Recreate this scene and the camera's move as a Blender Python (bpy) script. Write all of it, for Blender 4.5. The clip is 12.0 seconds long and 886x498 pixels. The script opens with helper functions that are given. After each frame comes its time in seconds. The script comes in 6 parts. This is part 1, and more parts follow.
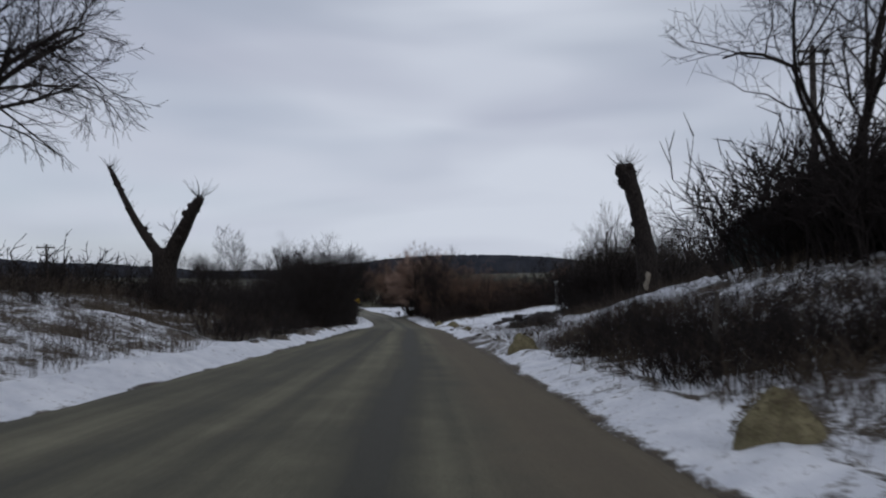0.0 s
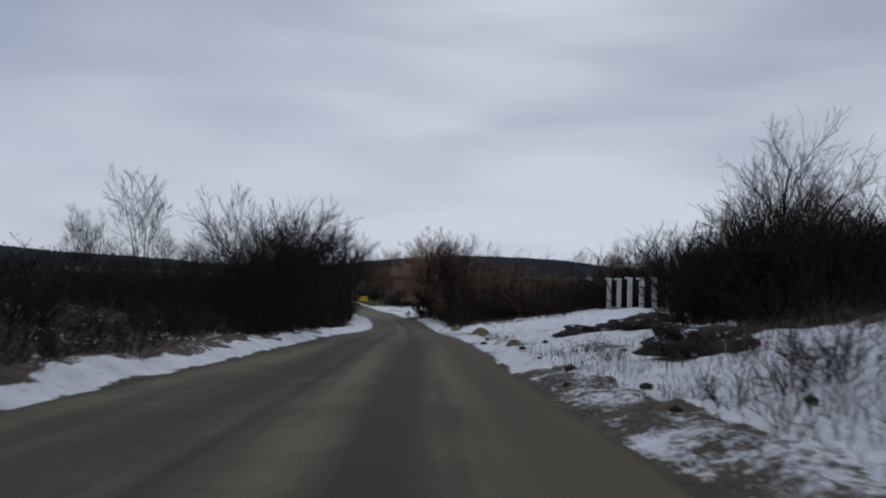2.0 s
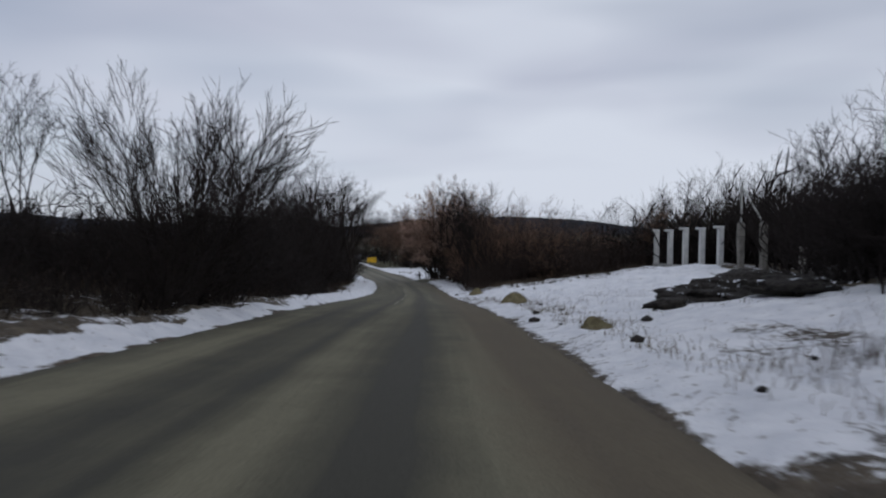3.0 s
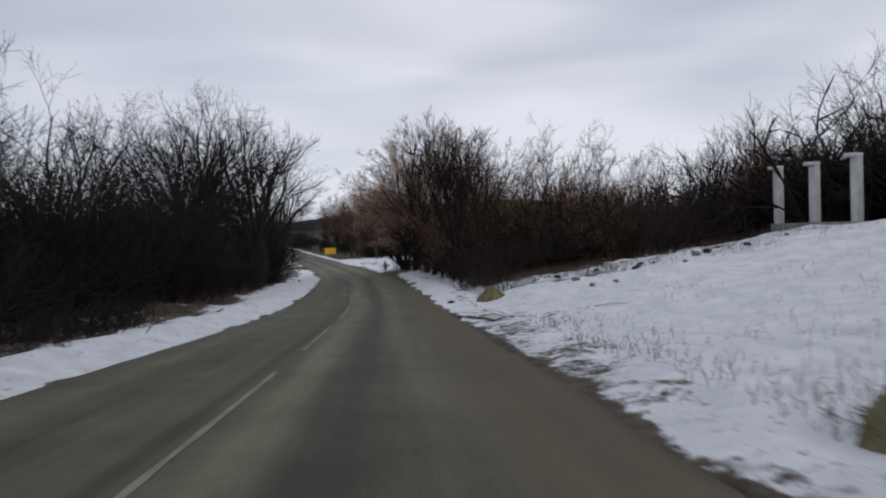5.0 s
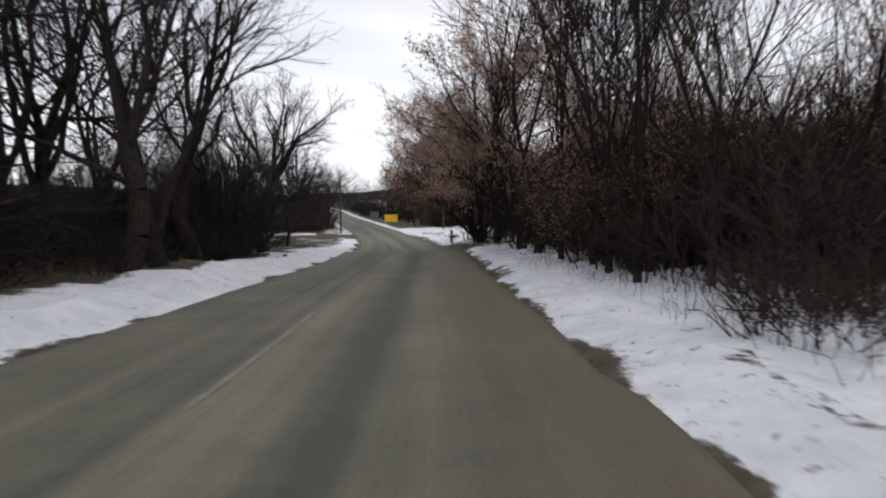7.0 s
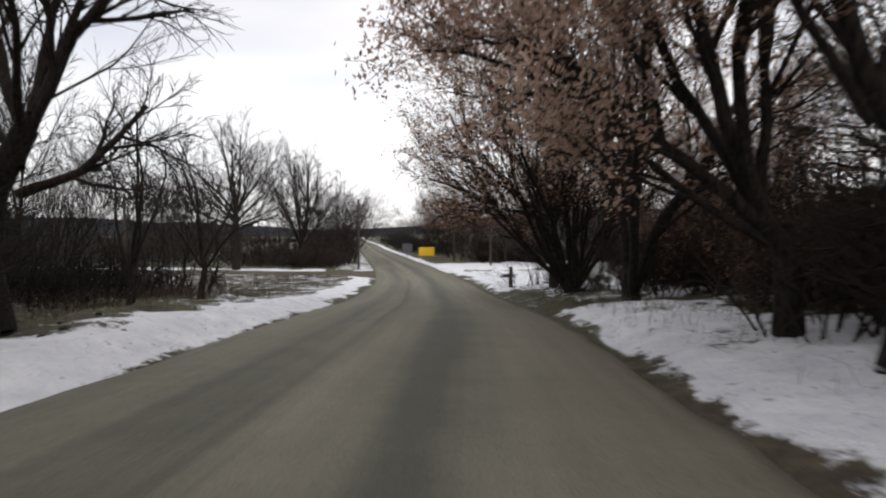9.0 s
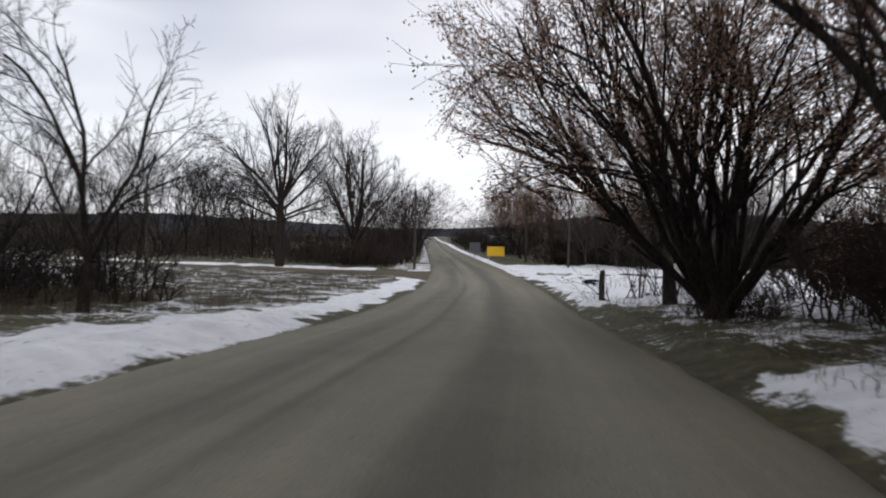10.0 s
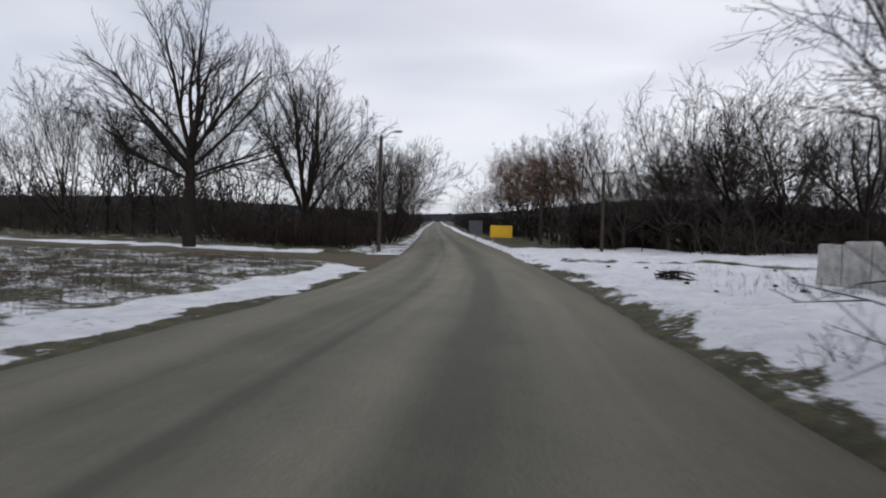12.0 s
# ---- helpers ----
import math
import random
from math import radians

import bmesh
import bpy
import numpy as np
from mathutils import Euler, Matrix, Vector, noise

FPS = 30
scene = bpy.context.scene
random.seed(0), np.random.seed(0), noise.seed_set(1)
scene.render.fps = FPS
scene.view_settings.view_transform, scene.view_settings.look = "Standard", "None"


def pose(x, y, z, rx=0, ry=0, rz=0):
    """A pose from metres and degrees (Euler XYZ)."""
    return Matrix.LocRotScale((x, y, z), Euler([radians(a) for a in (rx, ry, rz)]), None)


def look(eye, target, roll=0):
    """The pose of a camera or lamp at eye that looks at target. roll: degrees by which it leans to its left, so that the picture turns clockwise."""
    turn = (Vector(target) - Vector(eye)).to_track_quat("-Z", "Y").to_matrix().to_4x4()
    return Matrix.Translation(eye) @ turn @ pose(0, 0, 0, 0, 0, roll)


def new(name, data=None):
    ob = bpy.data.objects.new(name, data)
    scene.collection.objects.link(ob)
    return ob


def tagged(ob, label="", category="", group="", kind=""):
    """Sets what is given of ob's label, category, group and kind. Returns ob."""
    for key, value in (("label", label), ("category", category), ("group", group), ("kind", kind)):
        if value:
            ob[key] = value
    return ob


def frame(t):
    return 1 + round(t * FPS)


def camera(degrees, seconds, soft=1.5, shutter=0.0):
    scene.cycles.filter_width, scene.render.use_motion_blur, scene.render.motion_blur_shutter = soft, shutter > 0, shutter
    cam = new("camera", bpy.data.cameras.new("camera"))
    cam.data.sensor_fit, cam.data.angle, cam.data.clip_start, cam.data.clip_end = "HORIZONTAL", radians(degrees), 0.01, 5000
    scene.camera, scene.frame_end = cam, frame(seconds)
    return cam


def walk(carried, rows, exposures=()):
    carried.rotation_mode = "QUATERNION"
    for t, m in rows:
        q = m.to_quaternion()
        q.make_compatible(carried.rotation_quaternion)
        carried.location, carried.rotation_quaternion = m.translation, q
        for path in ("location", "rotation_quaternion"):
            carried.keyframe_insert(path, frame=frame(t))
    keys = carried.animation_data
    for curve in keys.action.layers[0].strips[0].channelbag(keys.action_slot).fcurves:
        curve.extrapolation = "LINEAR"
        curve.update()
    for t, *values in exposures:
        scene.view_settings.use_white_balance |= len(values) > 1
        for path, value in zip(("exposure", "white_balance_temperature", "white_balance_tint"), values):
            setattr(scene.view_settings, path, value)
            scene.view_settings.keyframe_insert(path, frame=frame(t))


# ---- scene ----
cam = camera(69.2, 12.0, soft=2.0, shutter=0.25)
PATH = [
    (0, (0.00, 0.00, 0.00), (-0.00, 9.99, 0.50), 0.1),
    (0.5, (-0.11, 4.03, -0.25), (-0.20, 14.01, 0.39), 1.3),
    (0.8, (-0.19, 6.48, -0.39), (-0.27, 16.46, 0.19), 2.3),
    (1, (-0.23, 8.15, -0.48), (-0.33, 18.15, -0.07), 1.7),
    (1.5, (-0.31, 12.53, -0.67), (-0.58, 22.51, -0.13), 1.8),
    (2, (-0.52, 17.05, -0.87), (-0.76, 27.04, -0.35), 1.8),
    (2.5, (-0.68, 21.82, -1.08), (-0.67, 31.82, -0.97), -0.5),
    (3, (-1.00, 26.81, -1.40), (-1.41, 36.80, -1.48), 1.0),
    (3.2, (-1.16, 28.88, -1.52), (-1.54, 38.85, -2.21), 0.7),
    (4.8, (-2.03, 46.59, -2.29), (-2.28, 56.59, -2.51), -2.3),
    (5, (-2.14, 48.68, -2.45), (-2.08, 58.67, -2.72), -2.1),
    (5.5, (-2.47, 53.83, -2.79), (-2.46, 63.82, -3.03), -2.1),
    (6, (-2.82, 59.06, -3.14), (-3.49, 69.02, -3.69), -3.2),
    (6.5, (-3.21, 64.31, -3.47), (-4.51, 74.22, -3.75), -1.9),
    (7, (-3.48, 69.15, -3.70), (-4.54, 79.08, -4.35), -0.5),
    (7.2, (-3.63, 71.01, -3.76), (-4.48, 80.94, -4.58), -1.6),
    (8.8, (-5.85, 86.16, -4.24), (-7.17, 96.05, -4.82), 0.5),
    (9, (-6.08, 88.01, -4.34), (-7.78, 97.86, -4.43), -0.1),
    (9.5, (-6.61, 92.52, -4.58), (-9.02, 102.22, -5.02), 0.6),
    (10, (-7.18, 96.79, -4.68), (-10.00, 106.38, -4.76), 1.1),
    (10.5, (-7.84, 100.97, -4.76), (-10.59, 110.59, -4.94), 0.1),
    (11, (-8.57, 105.18, -4.96), (-11.23, 114.82, -5.16), 1.2),
    (11.5, (-9.36, 109.52, -5.20), (-12.05, 119.15, -5.35), 1.6),
    (12, (-10.35, 114.03, -5.50), (-13.30, 123.58, -5.80), 1.5),
]
walk(cam, [(t, look(eye, target, roll)) for t, eye, target, roll in PATH],
     [(0, -0.17, 6080, 10), (1, -0.2, 6050, 10), (2, -0.2, 6000, 10), (3, -0.06, 6100, 10), (5, 0.10, 6300, 10), (6, 0.26, 6420, 10), (6.5, 0.42, 6520, 10), (7, 0.64, 6680, 10), (9, 0.84, 7000, 10), (9.5, 0.70, 6820, 10), (10.5, 0.60, 6680, 10), (11, 0.50, 6640, 10), (12, 0.36, 6480, 10)])


# ==== body ====
# ---------------------------------------------------------------- world, sun
def build_world():
    world = bpy.data.worlds.new("overcast_sky")
    scene.world = world
    world.use_nodes = True
    nt = world.node_tree
    nt.nodes.clear()
    out = nt.nodes.new("ShaderNodeOutputWorld")
    sky = nt.nodes.new("ShaderNodeTexSky")
    sky.sky_type, sky.sun_disc = "NISHITA", False
    sky.sun_elevation, sky.sun_rotation = radians(28), radians(150)
    sky_bg = nt.nodes.new("ShaderNodeBackground")
    sky_bg.inputs["Strength"].default_value = 0.06
    nt.links.new(sky.outputs[0], sky_bg.inputs["Color"])
    geo = nt.nodes.new("ShaderNodeTexCoord")
    stretch = nt.nodes.new("ShaderNodeMapping")
    stretch.inputs["Scale"].default_value = (1.0, 1.0, 4.5)
    stretch.inputs["Rotation"].default_value = (radians(3), radians(-4), 0.3)
    nt.links.new(geo.outputs["Generated"], stretch.inputs["Vector"])
    clouds = nt.nodes.new("ShaderNodeTexNoise")
    clouds.inputs["Scale"].default_value = 1.7
    clouds.inputs["Detail"].default_value = 2.6
    clouds.inputs["Roughness"].default_value = 0.42
    clouds.inputs["Distortion"].default_value = 0.5
    nt.links.new(stretch.outputs[0], clouds.inputs["Vector"])
    ramp = nt.nodes.new("ShaderNodeValToRGB")
    ramp.color_ramp.elements[0].position, ramp.color_ramp.elements[1].position = 0.34, 0.64
    ramp.color_ramp.elements[0].color = (0.60, 0.615, 0.695, 1)
    ramp.color_ramp.elements[1].color = (0.79, 0.81, 0.865, 1)
    nt.links.new(clouds.outputs["Fac"], ramp.inputs[0])
    cloud_bg = nt.nodes.new("ShaderNodeBackground")
    cloud_bg.inputs["Strength"].default_value = 0.90
    nt.links.new(ramp.outputs[0], cloud_bg.inputs["Color"])
    cover = nt.nodes.new("ShaderNodeMixShader")
    thin = ramp_node(nt, noise_node(nt, 1.5, 2.5, 0.45, stretch.outputs[0]), (0.36, (0.62, 0.62, 0.62)), (0.56, (0.97, 0.97, 0.97)))
    nt.links.new(thin, cover.inputs[0])
    nt.links.new(sky_bg.outputs[0], cover.inputs[1])
    nt.links.new(cloud_bg.outputs[0], cover.inputs[2])
    nt.links.new(cover.outputs[0], out.inputs["Surface"])
    sun = bpy.data.lights.new("sun", "SUN")
    sun.energy, sun.angle, sun.color = 0.5, radians(30), (1.0, 0.97, 0.93)
    lamp = new("sun", sun)
    lamp.rotation_euler = (radians(62), 0, radians(30))


# ---------------------------------------------------------------- materials
def material(name, rough=0.9, spec=0.2):
    m = bpy.data.materials.new(name)
    m.use_nodes = True
    b = m.node_tree.nodes["Principled BSDF"]
    b.inputs["Roughness"].default_value = rough
    b.inputs["Specular IOR Level"].default_value = spec
    return m, m.node_tree, b


def noise_node(nt, scale, detail=4.0, rough=0.55, vector=None):
    n = nt.nodes.new("ShaderNodeTexNoise")
    n.inputs["Scale"].default_value = scale
    n.inputs["Detail"].default_value = detail
    n.inputs["Roughness"].default_value = rough
    if vector is not None:
        nt.links.new(vector, n.inputs["Vector"])
    return n.outputs["Fac"]


def ramp_node(nt, fac, *stops):
    r = nt.nodes.new("ShaderNodeValToRGB")
    while len(r.color_ramp.elements) < len(stops):
        r.color_ramp.elements.new(0.5)
    for e, (p, c) in zip(r.color_ramp.elements, stops):
        e.position, e.color = p, (*c, 1)
    nt.links.new(fac, r.inputs[0])
    return r.outputs[0]


def math_node(nt, op, a, b):
    n = nt.nodes.new("ShaderNodeMath")
    n.operation = op
    for i, v in enumerate((a, b)):
        if isinstance(v, (int, float)):
            n.inputs[i].default_value = v
        else:
            nt.links.new(v, n.inputs[i])
    return n.outputs[0]


def mix_node(nt, fac, a, b):
    n = nt.nodes.new("ShaderNodeMix")
    n.data_type = "RGBA"
    for sock, v in ((n.inputs[0], fac), (n.inputs[6], a), (n.inputs[7], b)):
        if isinstance(v, tuple):
            sock.default_value = (*v, 1)
        elif isinstance(v, (int, float)):
            sock.default_value = v
        else:
            nt.links.new(v, sock)
    return n.outputs[2]


def bump(nt, b, height, strength=0.5, distance=0.05):
    n = nt.nodes.new("ShaderNodeBump")
    n.inputs["Strength"].default_value = strength
    n.inputs["Distance"].default_value = distance
    nt.links.new(height, n.inputs["Height"])
    nt.links.new(n.outputs[0], b.inputs["Normal"])


def place_node(nt):
    return nt.nodes.new("ShaderNodeNewGeometry").outputs["Position"]


def speckled(name, dark, light, scale=6.0, fine=60.0, rough=0.9, spec=0.15, depth=0.02, strength=0.5):
    """A rough natural surface: two sizes of mottling and a fine relief."""
    m, nt, b = material(name, rough, spec)
    co = nt.nodes.new("ShaderNodeTexCoord").outputs["Object"]
    big, small = noise_node(nt, scale, vector=co), noise_node(nt, fine, vector=co)
    mixed = math_node(nt, "ADD", math_node(nt, "MULTIPLY", big, 0.6), math_node(nt, "MULTIPLY", small, 0.4))
    nt.links.new(ramp_node(nt, mixed, (0.32, dark), (0.68, light)), b.inputs["Base Color"])
    bump(nt, b, mixed, strength, depth)
    return m


def bark_material(name, dark, light):
    m, nt, b = material(name, 0.92, 0.1)
    co = nt.nodes.new("ShaderNodeTexCoord").outputs["Object"]
    stretch = nt.nodes.new("ShaderNodeMapping")
    stretch.inputs["Scale"].default_value = (1, 1, 0.25)
    nt.links.new(co, stretch.inputs["Vector"])
    ridges = noise_node(nt, 22, 5, 0.6, stretch.outputs[0])
    nt.links.new(ramp_node(nt, ridges, (0.35, dark), (0.7, light)), b.inputs["Base Color"])
    bump(nt, b, ridges, 0.8, 0.03)
    return m


def snow_ground_material():
    """Old snow, thinning to brown grass and soil by the cover attribute."""
    m, nt, b = material("snow_and_grass", 0.75, 0.25)
    at = nt.nodes.new("ShaderNodeAttribute")
    at.attribute_name = "cover"
    cover = at.outputs["Fac"]
    co = place_node(nt)
    patches = noise_node(nt, 0.7, 6, 0.62, co)
    clumps = noise_node(nt, 5.5, 5, 0.65, co)
    fine = noise_node(nt, 40, 3, 0.6, co)
    flecks = noise_node(nt, 17, 3, 0.6, co)
    field = math_node(nt, "ADD", math_node(nt, "MULTIPLY", patches, 0.48), math_node(nt, "MULTIPLY", clumps, 0.32))
    field = math_node(nt, "ADD", field, math_node(nt, "MULTIPLY", flecks, 0.20))
    # bare where the field exceeds the cover
    gap = math_node(nt, "SUBTRACT", field, cover)
    bare = math_node(nt, "MULTIPLY", gap, 14.0)
    bare_c = nt.nodes.new("ShaderNodeClamp")
    nt.links.new(bare, bare_c.inputs[0])
    tone = noise_node(nt, 3.0, 6, 0.7, co)
    sandy = ramp_node(nt, tone, (0.3, (0.030, 0.024, 0.017)), (0.5, (0.078, 0.062, 0.043)), (0.72, (0.150, 0.122, 0.085)))
    mossy = ramp_node(nt, tone, (0.3, (0.024, 0.022, 0.013)), (0.5, (0.060, 0.056, 0.027)), (0.72, (0.115, 0.105, 0.052)))
    moss = nt.nodes.new("ShaderNodeAttribute")
    moss.attribute_name = "moss"
    soil = mix_node(nt, moss.outputs["Fac"], sandy, mossy)
    snow = ramp_node(nt, noise_node(nt, 1.7, 5, 0.6, co), (0.3, (0.66, 0.68, 0.73)), (0.65, (0.86, 0.87, 0.9)))
    # grit and dead leaves lying on the snow
    litter = ramp_node(nt, noise_node(nt, 6.5, 4, 0.78, co), (0.61, (0, 0, 0)), (0.67, (0.8, 0.8, 0.8)))
    snow = mix_node(nt, litter, snow, (0.16, 0.135, 0.105))
    nt.links.new(mix_node(nt, bare_c.outputs[0], snow, soil), b.inputs["Base Color"])
    relief = math_node(nt, "ADD", math_node(nt, "MULTIPLY", clumps, 0.7), math_node(nt, "MULTIPLY", fine, 0.25))
    bump(nt, b, relief, 1.0, 0.16)
    return m


def asphalt_material():
    m, nt, b = material("worn_asphalt", 0.88, 0.12)
    uv = nt.nodes.new("ShaderNodeUVMap")
    uv.uv_map = "lane"
    along = nt.nodes.new("ShaderNodeMapping")
    along.inputs["Scale"].default_value = (1.0, 0.045, 1.0)
    nt.links.new(uv.outputs[0], along.inputs["Vector"])
    streaks = noise_node(nt, 1.1, 3, 0.5, along.outputs[0])
    co = place_node(nt)
    blotch = noise_node(nt, 0.7, 6, 0.65, co)
    grit = noise_node(nt, 55, 3, 0.7, co)
    mixed = math_node(nt, "ADD", math_node(nt, "MULTIPLY", streaks, 0.65), math_node(nt, "MULTIPLY", blotch, 0.35))
    # damp, darker wheel tracks and paler dust between and beside them
    across = nt.nodes.new("ShaderNodeSeparateXYZ")
    nt.links.new(uv.outputs[0], across.inputs[0])
    for middle, wide, depth in ((1.05, 0.30, -0.22), (-1.45, 0.5, -0.09), (2.3, 0.55, 0.08), (0.25, 0.42, 0.10), (-0.42, 0.13, -0.13), (-2.5, 0.5, 0.05)):
        off = math_node(nt, "DIVIDE", math_node(nt, "SUBTRACT", across.outputs[0], middle), wide)
        bell = math_node(nt, "POWER", 2.718, math_node(nt, "MULTIPLY", math_node(nt, "MULTIPLY", off, off), -1.0))
        mixed = math_node(nt, "ADD", mixed, math_node(nt, "MULTIPLY", bell, depth))
    thin = nt.nodes.new("ShaderNodeMapping")
    thin.inputs["Scale"].default_value = (4.5, 0.10, 1.0)
    nt.links.new(uv.outputs[0], thin.inputs["Vector"])
    scuffs = noise_node(nt, 1.0, 4, 0.6, thin.outputs[0])
    mixed = math_node(nt, "ADD", mixed, math_node(nt, "MULTIPLY", math_node(nt, "SUBTRACT", scuffs, 0.5), 0.22))
    base = ramp_node(nt, mixed, (0.33, (0.046, 0.044, 0.034)), (0.5, (0.086, 0.081, 0.058)), (0.66, (0.148, 0.137, 0.096)))
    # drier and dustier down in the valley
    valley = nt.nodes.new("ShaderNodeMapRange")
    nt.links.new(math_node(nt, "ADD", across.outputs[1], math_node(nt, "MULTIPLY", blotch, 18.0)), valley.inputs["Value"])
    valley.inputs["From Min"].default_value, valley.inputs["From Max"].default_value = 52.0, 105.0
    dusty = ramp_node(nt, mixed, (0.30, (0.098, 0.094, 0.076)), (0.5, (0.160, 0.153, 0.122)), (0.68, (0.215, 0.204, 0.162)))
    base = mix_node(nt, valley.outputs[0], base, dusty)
    # brown mud carried onto the lane's outer edge
    mud = math_node(nt, "MULTIPLY", math_node(nt, "SUBTRACT", math_node(nt, "ADD", across.outputs[0], math_node(nt, "MULTIPLY", blotch, 1.6)), 2.5), 0.9)
    mud_c = nt.nodes.new("ShaderNodeClamp")
    nt.links.new(math_node(nt, "MULTIPLY", mud, math_node(nt, "SUBTRACT", 1.0, math_node(nt, "MULTIPLY", valley.outputs[0], 0.8))), mud_c.inputs[0])
    mud_c.inputs["Max"].default_value = 0.62
    base = mix_node(nt, mud_c.outputs[0], base, (0.105, 0.082, 0.058))
    gritc = ramp_node(nt, grit, (0.35, (0.75, 0.75, 0.75)), (0.65, (1.15, 1.15, 1.15)))
    mul = nt.nodes.new("ShaderNodeMix")
    mul.data_type, mul.blend_type = "RGBA", "MULTIPLY"
    mul.inputs[0].default_value = 1.0
    nt.links.new(base, mul.inputs[6])
    nt.links.new(gritc, mul.inputs[7])
    nt.links.new(mul.outputs[2], b.inputs["Base Color"])
    nt.links.new(ramp_node(nt, mixed, (0.3, (0.74, 0.74, 0.74)), (0.6, (0.95, 0.95, 0.95))), b.inputs["Roughness"])
    bump(nt, b, grit, 0.35, 0.01)
    return m


M_GROUND = snow_ground_material()
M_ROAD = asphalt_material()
M_BARK = bark_material("dark_bark", (0.011, 0.009, 0.008), (0.038, 0.031, 0.027))
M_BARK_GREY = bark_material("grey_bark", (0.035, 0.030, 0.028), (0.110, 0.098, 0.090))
M_TWIG = speckled("dark_twigs", (0.010, 0.008, 0.0075), (0.028, 0.022, 0.020), 3, 20)
M_TWIG_BROWN = speckled("brown_twigs", (0.019, 0.0145, 0.013), (0.050, 0.036, 0.030), 3, 20)
def leaf_material(name="withered_brown_leaves", dark=(0.15, 0.090, 0.062), light=(0.37, 0.235, 0.162)):
    """Thin withered leaves, lit from both sides."""
    m, nt, b = material(name, 0.8, 0.1)
    co = place_node(nt)
    tint = ramp_node(nt, noise_node(nt, 3, 4, 0.6, co), (0.3, dark), (0.7, light))
    nt.links.new(tint, b.inputs["Base Color"])
    thin = nt.nodes.new("ShaderNodeBsdfTranslucent")
    nt.links.new(tint, thin.inputs["Color"])
    both = nt.nodes.new("ShaderNodeMixShader")
    both.inputs[0].default_value = 0.45
    nt.links.new(b.outputs[0], both.inputs[1])
    nt.links.new(thin.outputs[0], both.inputs[2])
    nt.links.new(both.outputs[0], nt.nodes["Material Output"].inputs["Surface"])
    return m


M_LEAF = leaf_material()
M_KEYS = leaf_material("pale_dry_seed_keys", (0.33, 0.215, 0.165), (0.62, 0.46, 0.37))
M_STRAW = speckled("dry_straw", (0.070, 0.055, 0.035), (0.190, 0.155, 0.100), 1.5, 15)


build_world()


# ---------------------------------------------------------------- the lie of the land
ROAD_Y = (-400, -60, -30, 0, 8.15, 17, 26.8, 46.6, 53.8, 64.3, 71, 86, 92.3, 100.7, 104.9, 109.2, 113.7, 130, 150, 190, 235, 285, 400, 700)
ROAD_X = (2, 0.2, -0.9, -1.4, -1.63, -1.92, -2.4, -3.4, -3.87, -4.62, -5.05, -7.25, -8.05, -9.25, -9.97, -10.76, -11.75, -15.2, -21.0, -34.0, -49.0, -65.0, -102, -198)
ROAD_Z = (14, 2.4, 0.6, -1.2, -1.67, -2.07, -2.58, -3.5, -3.99, -4.67, -4.97, -5.43, -5.76, -5.95, -6.15, -6.4, -6.68, -6.95, -6.9, -6.5, -5.8, -4.8, -3.5, 2)
HALF = 3.4


def smooth_table(ys, vs):
    """A lookup that follows the table with its corners rounded off."""
    fine = np.arange(ys[0], ys[-1], 0.5)
    v = np.interp(fine, ys, vs)
    k = np.ones(17) / 17
    pad = np.pad(v, 16, mode="reflect", reflect_type="odd")
    v = np.convolve(np.convolve(pad, k, "same"), k, "same")[16:-16]
    return lambda y: np.interp(y, fine, v)


road_x, road_z = smooth_table(ROAD_Y, ROAD_X), smooth_table(ROAD_Y, ROAD_Z)


EDGE_Y = (-400, -60, 10, 40, 60, 72, 85, 95, 105, 120, 400, 700)
left_edge = smooth_table(EDGE_Y, (3.3, 3.3, 3.35, 3.0, 2.95, 2.45, 2.2, 2.5, 2.5, 2.6, 3.0, 3.0))
right_edge = smooth_table(EDGE_Y, (3.35, 3.35, 3.4, 3.3, 3.05, 2.8, 3.1, 3.4, 3.5, 3.55, 3.3, 3.3))


def road_cos(y):
    slope = (road_x(y + 1.0) - road_x(y - 1.0)) / 2.0
    return 1.0 / np.sqrt(1 + slope * slope)


def lateral(x, y):
    return (x - road_x(y)) * road_cos(y)


def from_edge(d, y):
    """Lateral distance with the road's edges brought to 3.4 m either side."""
    return np.where(d > 0, d - right_edge(y) + 3.4, d + left_edge(y) - 3.4)


def at_side(d, y):
    """The plan's x at d metres to the right of the road's middle."""
    return road_x(y) + d / road_cos(y)


SIDE_D = (3.4, 5, 8, 12, 18, 30, 60, 140, 400, 3000)
RIGHT_NEAR = {
    -60: (0, 0.3, 1.4, 2.6, 3.2, 3.5, 4, 6, 10, 20),
    22: (0, 0.3, 1.25, 2.7, 3.2, 3.6, 4, 6, 10, 20),
    28: (0, 0.3, 1.0, 2.2, 2.8, 3.4, 4, 6, 10, 20),
    32: (0, 0.25, 0.8, 1.6, 2.4, 3.2, 3.8, 6, 10, 20),
    40: (0, 0.15, 0.6, 1.3, 2.0, 2.8, 3.4, 6, 10, 20),
    56: (0, 0.1, 0.25, 0.45, 0.9, 2.2, 3.4, 6, 10, 20),
    72: (0, 0.1, 0.7, 1.45, 2.35, 2.8, 3.4, 6, 10, 20),
}
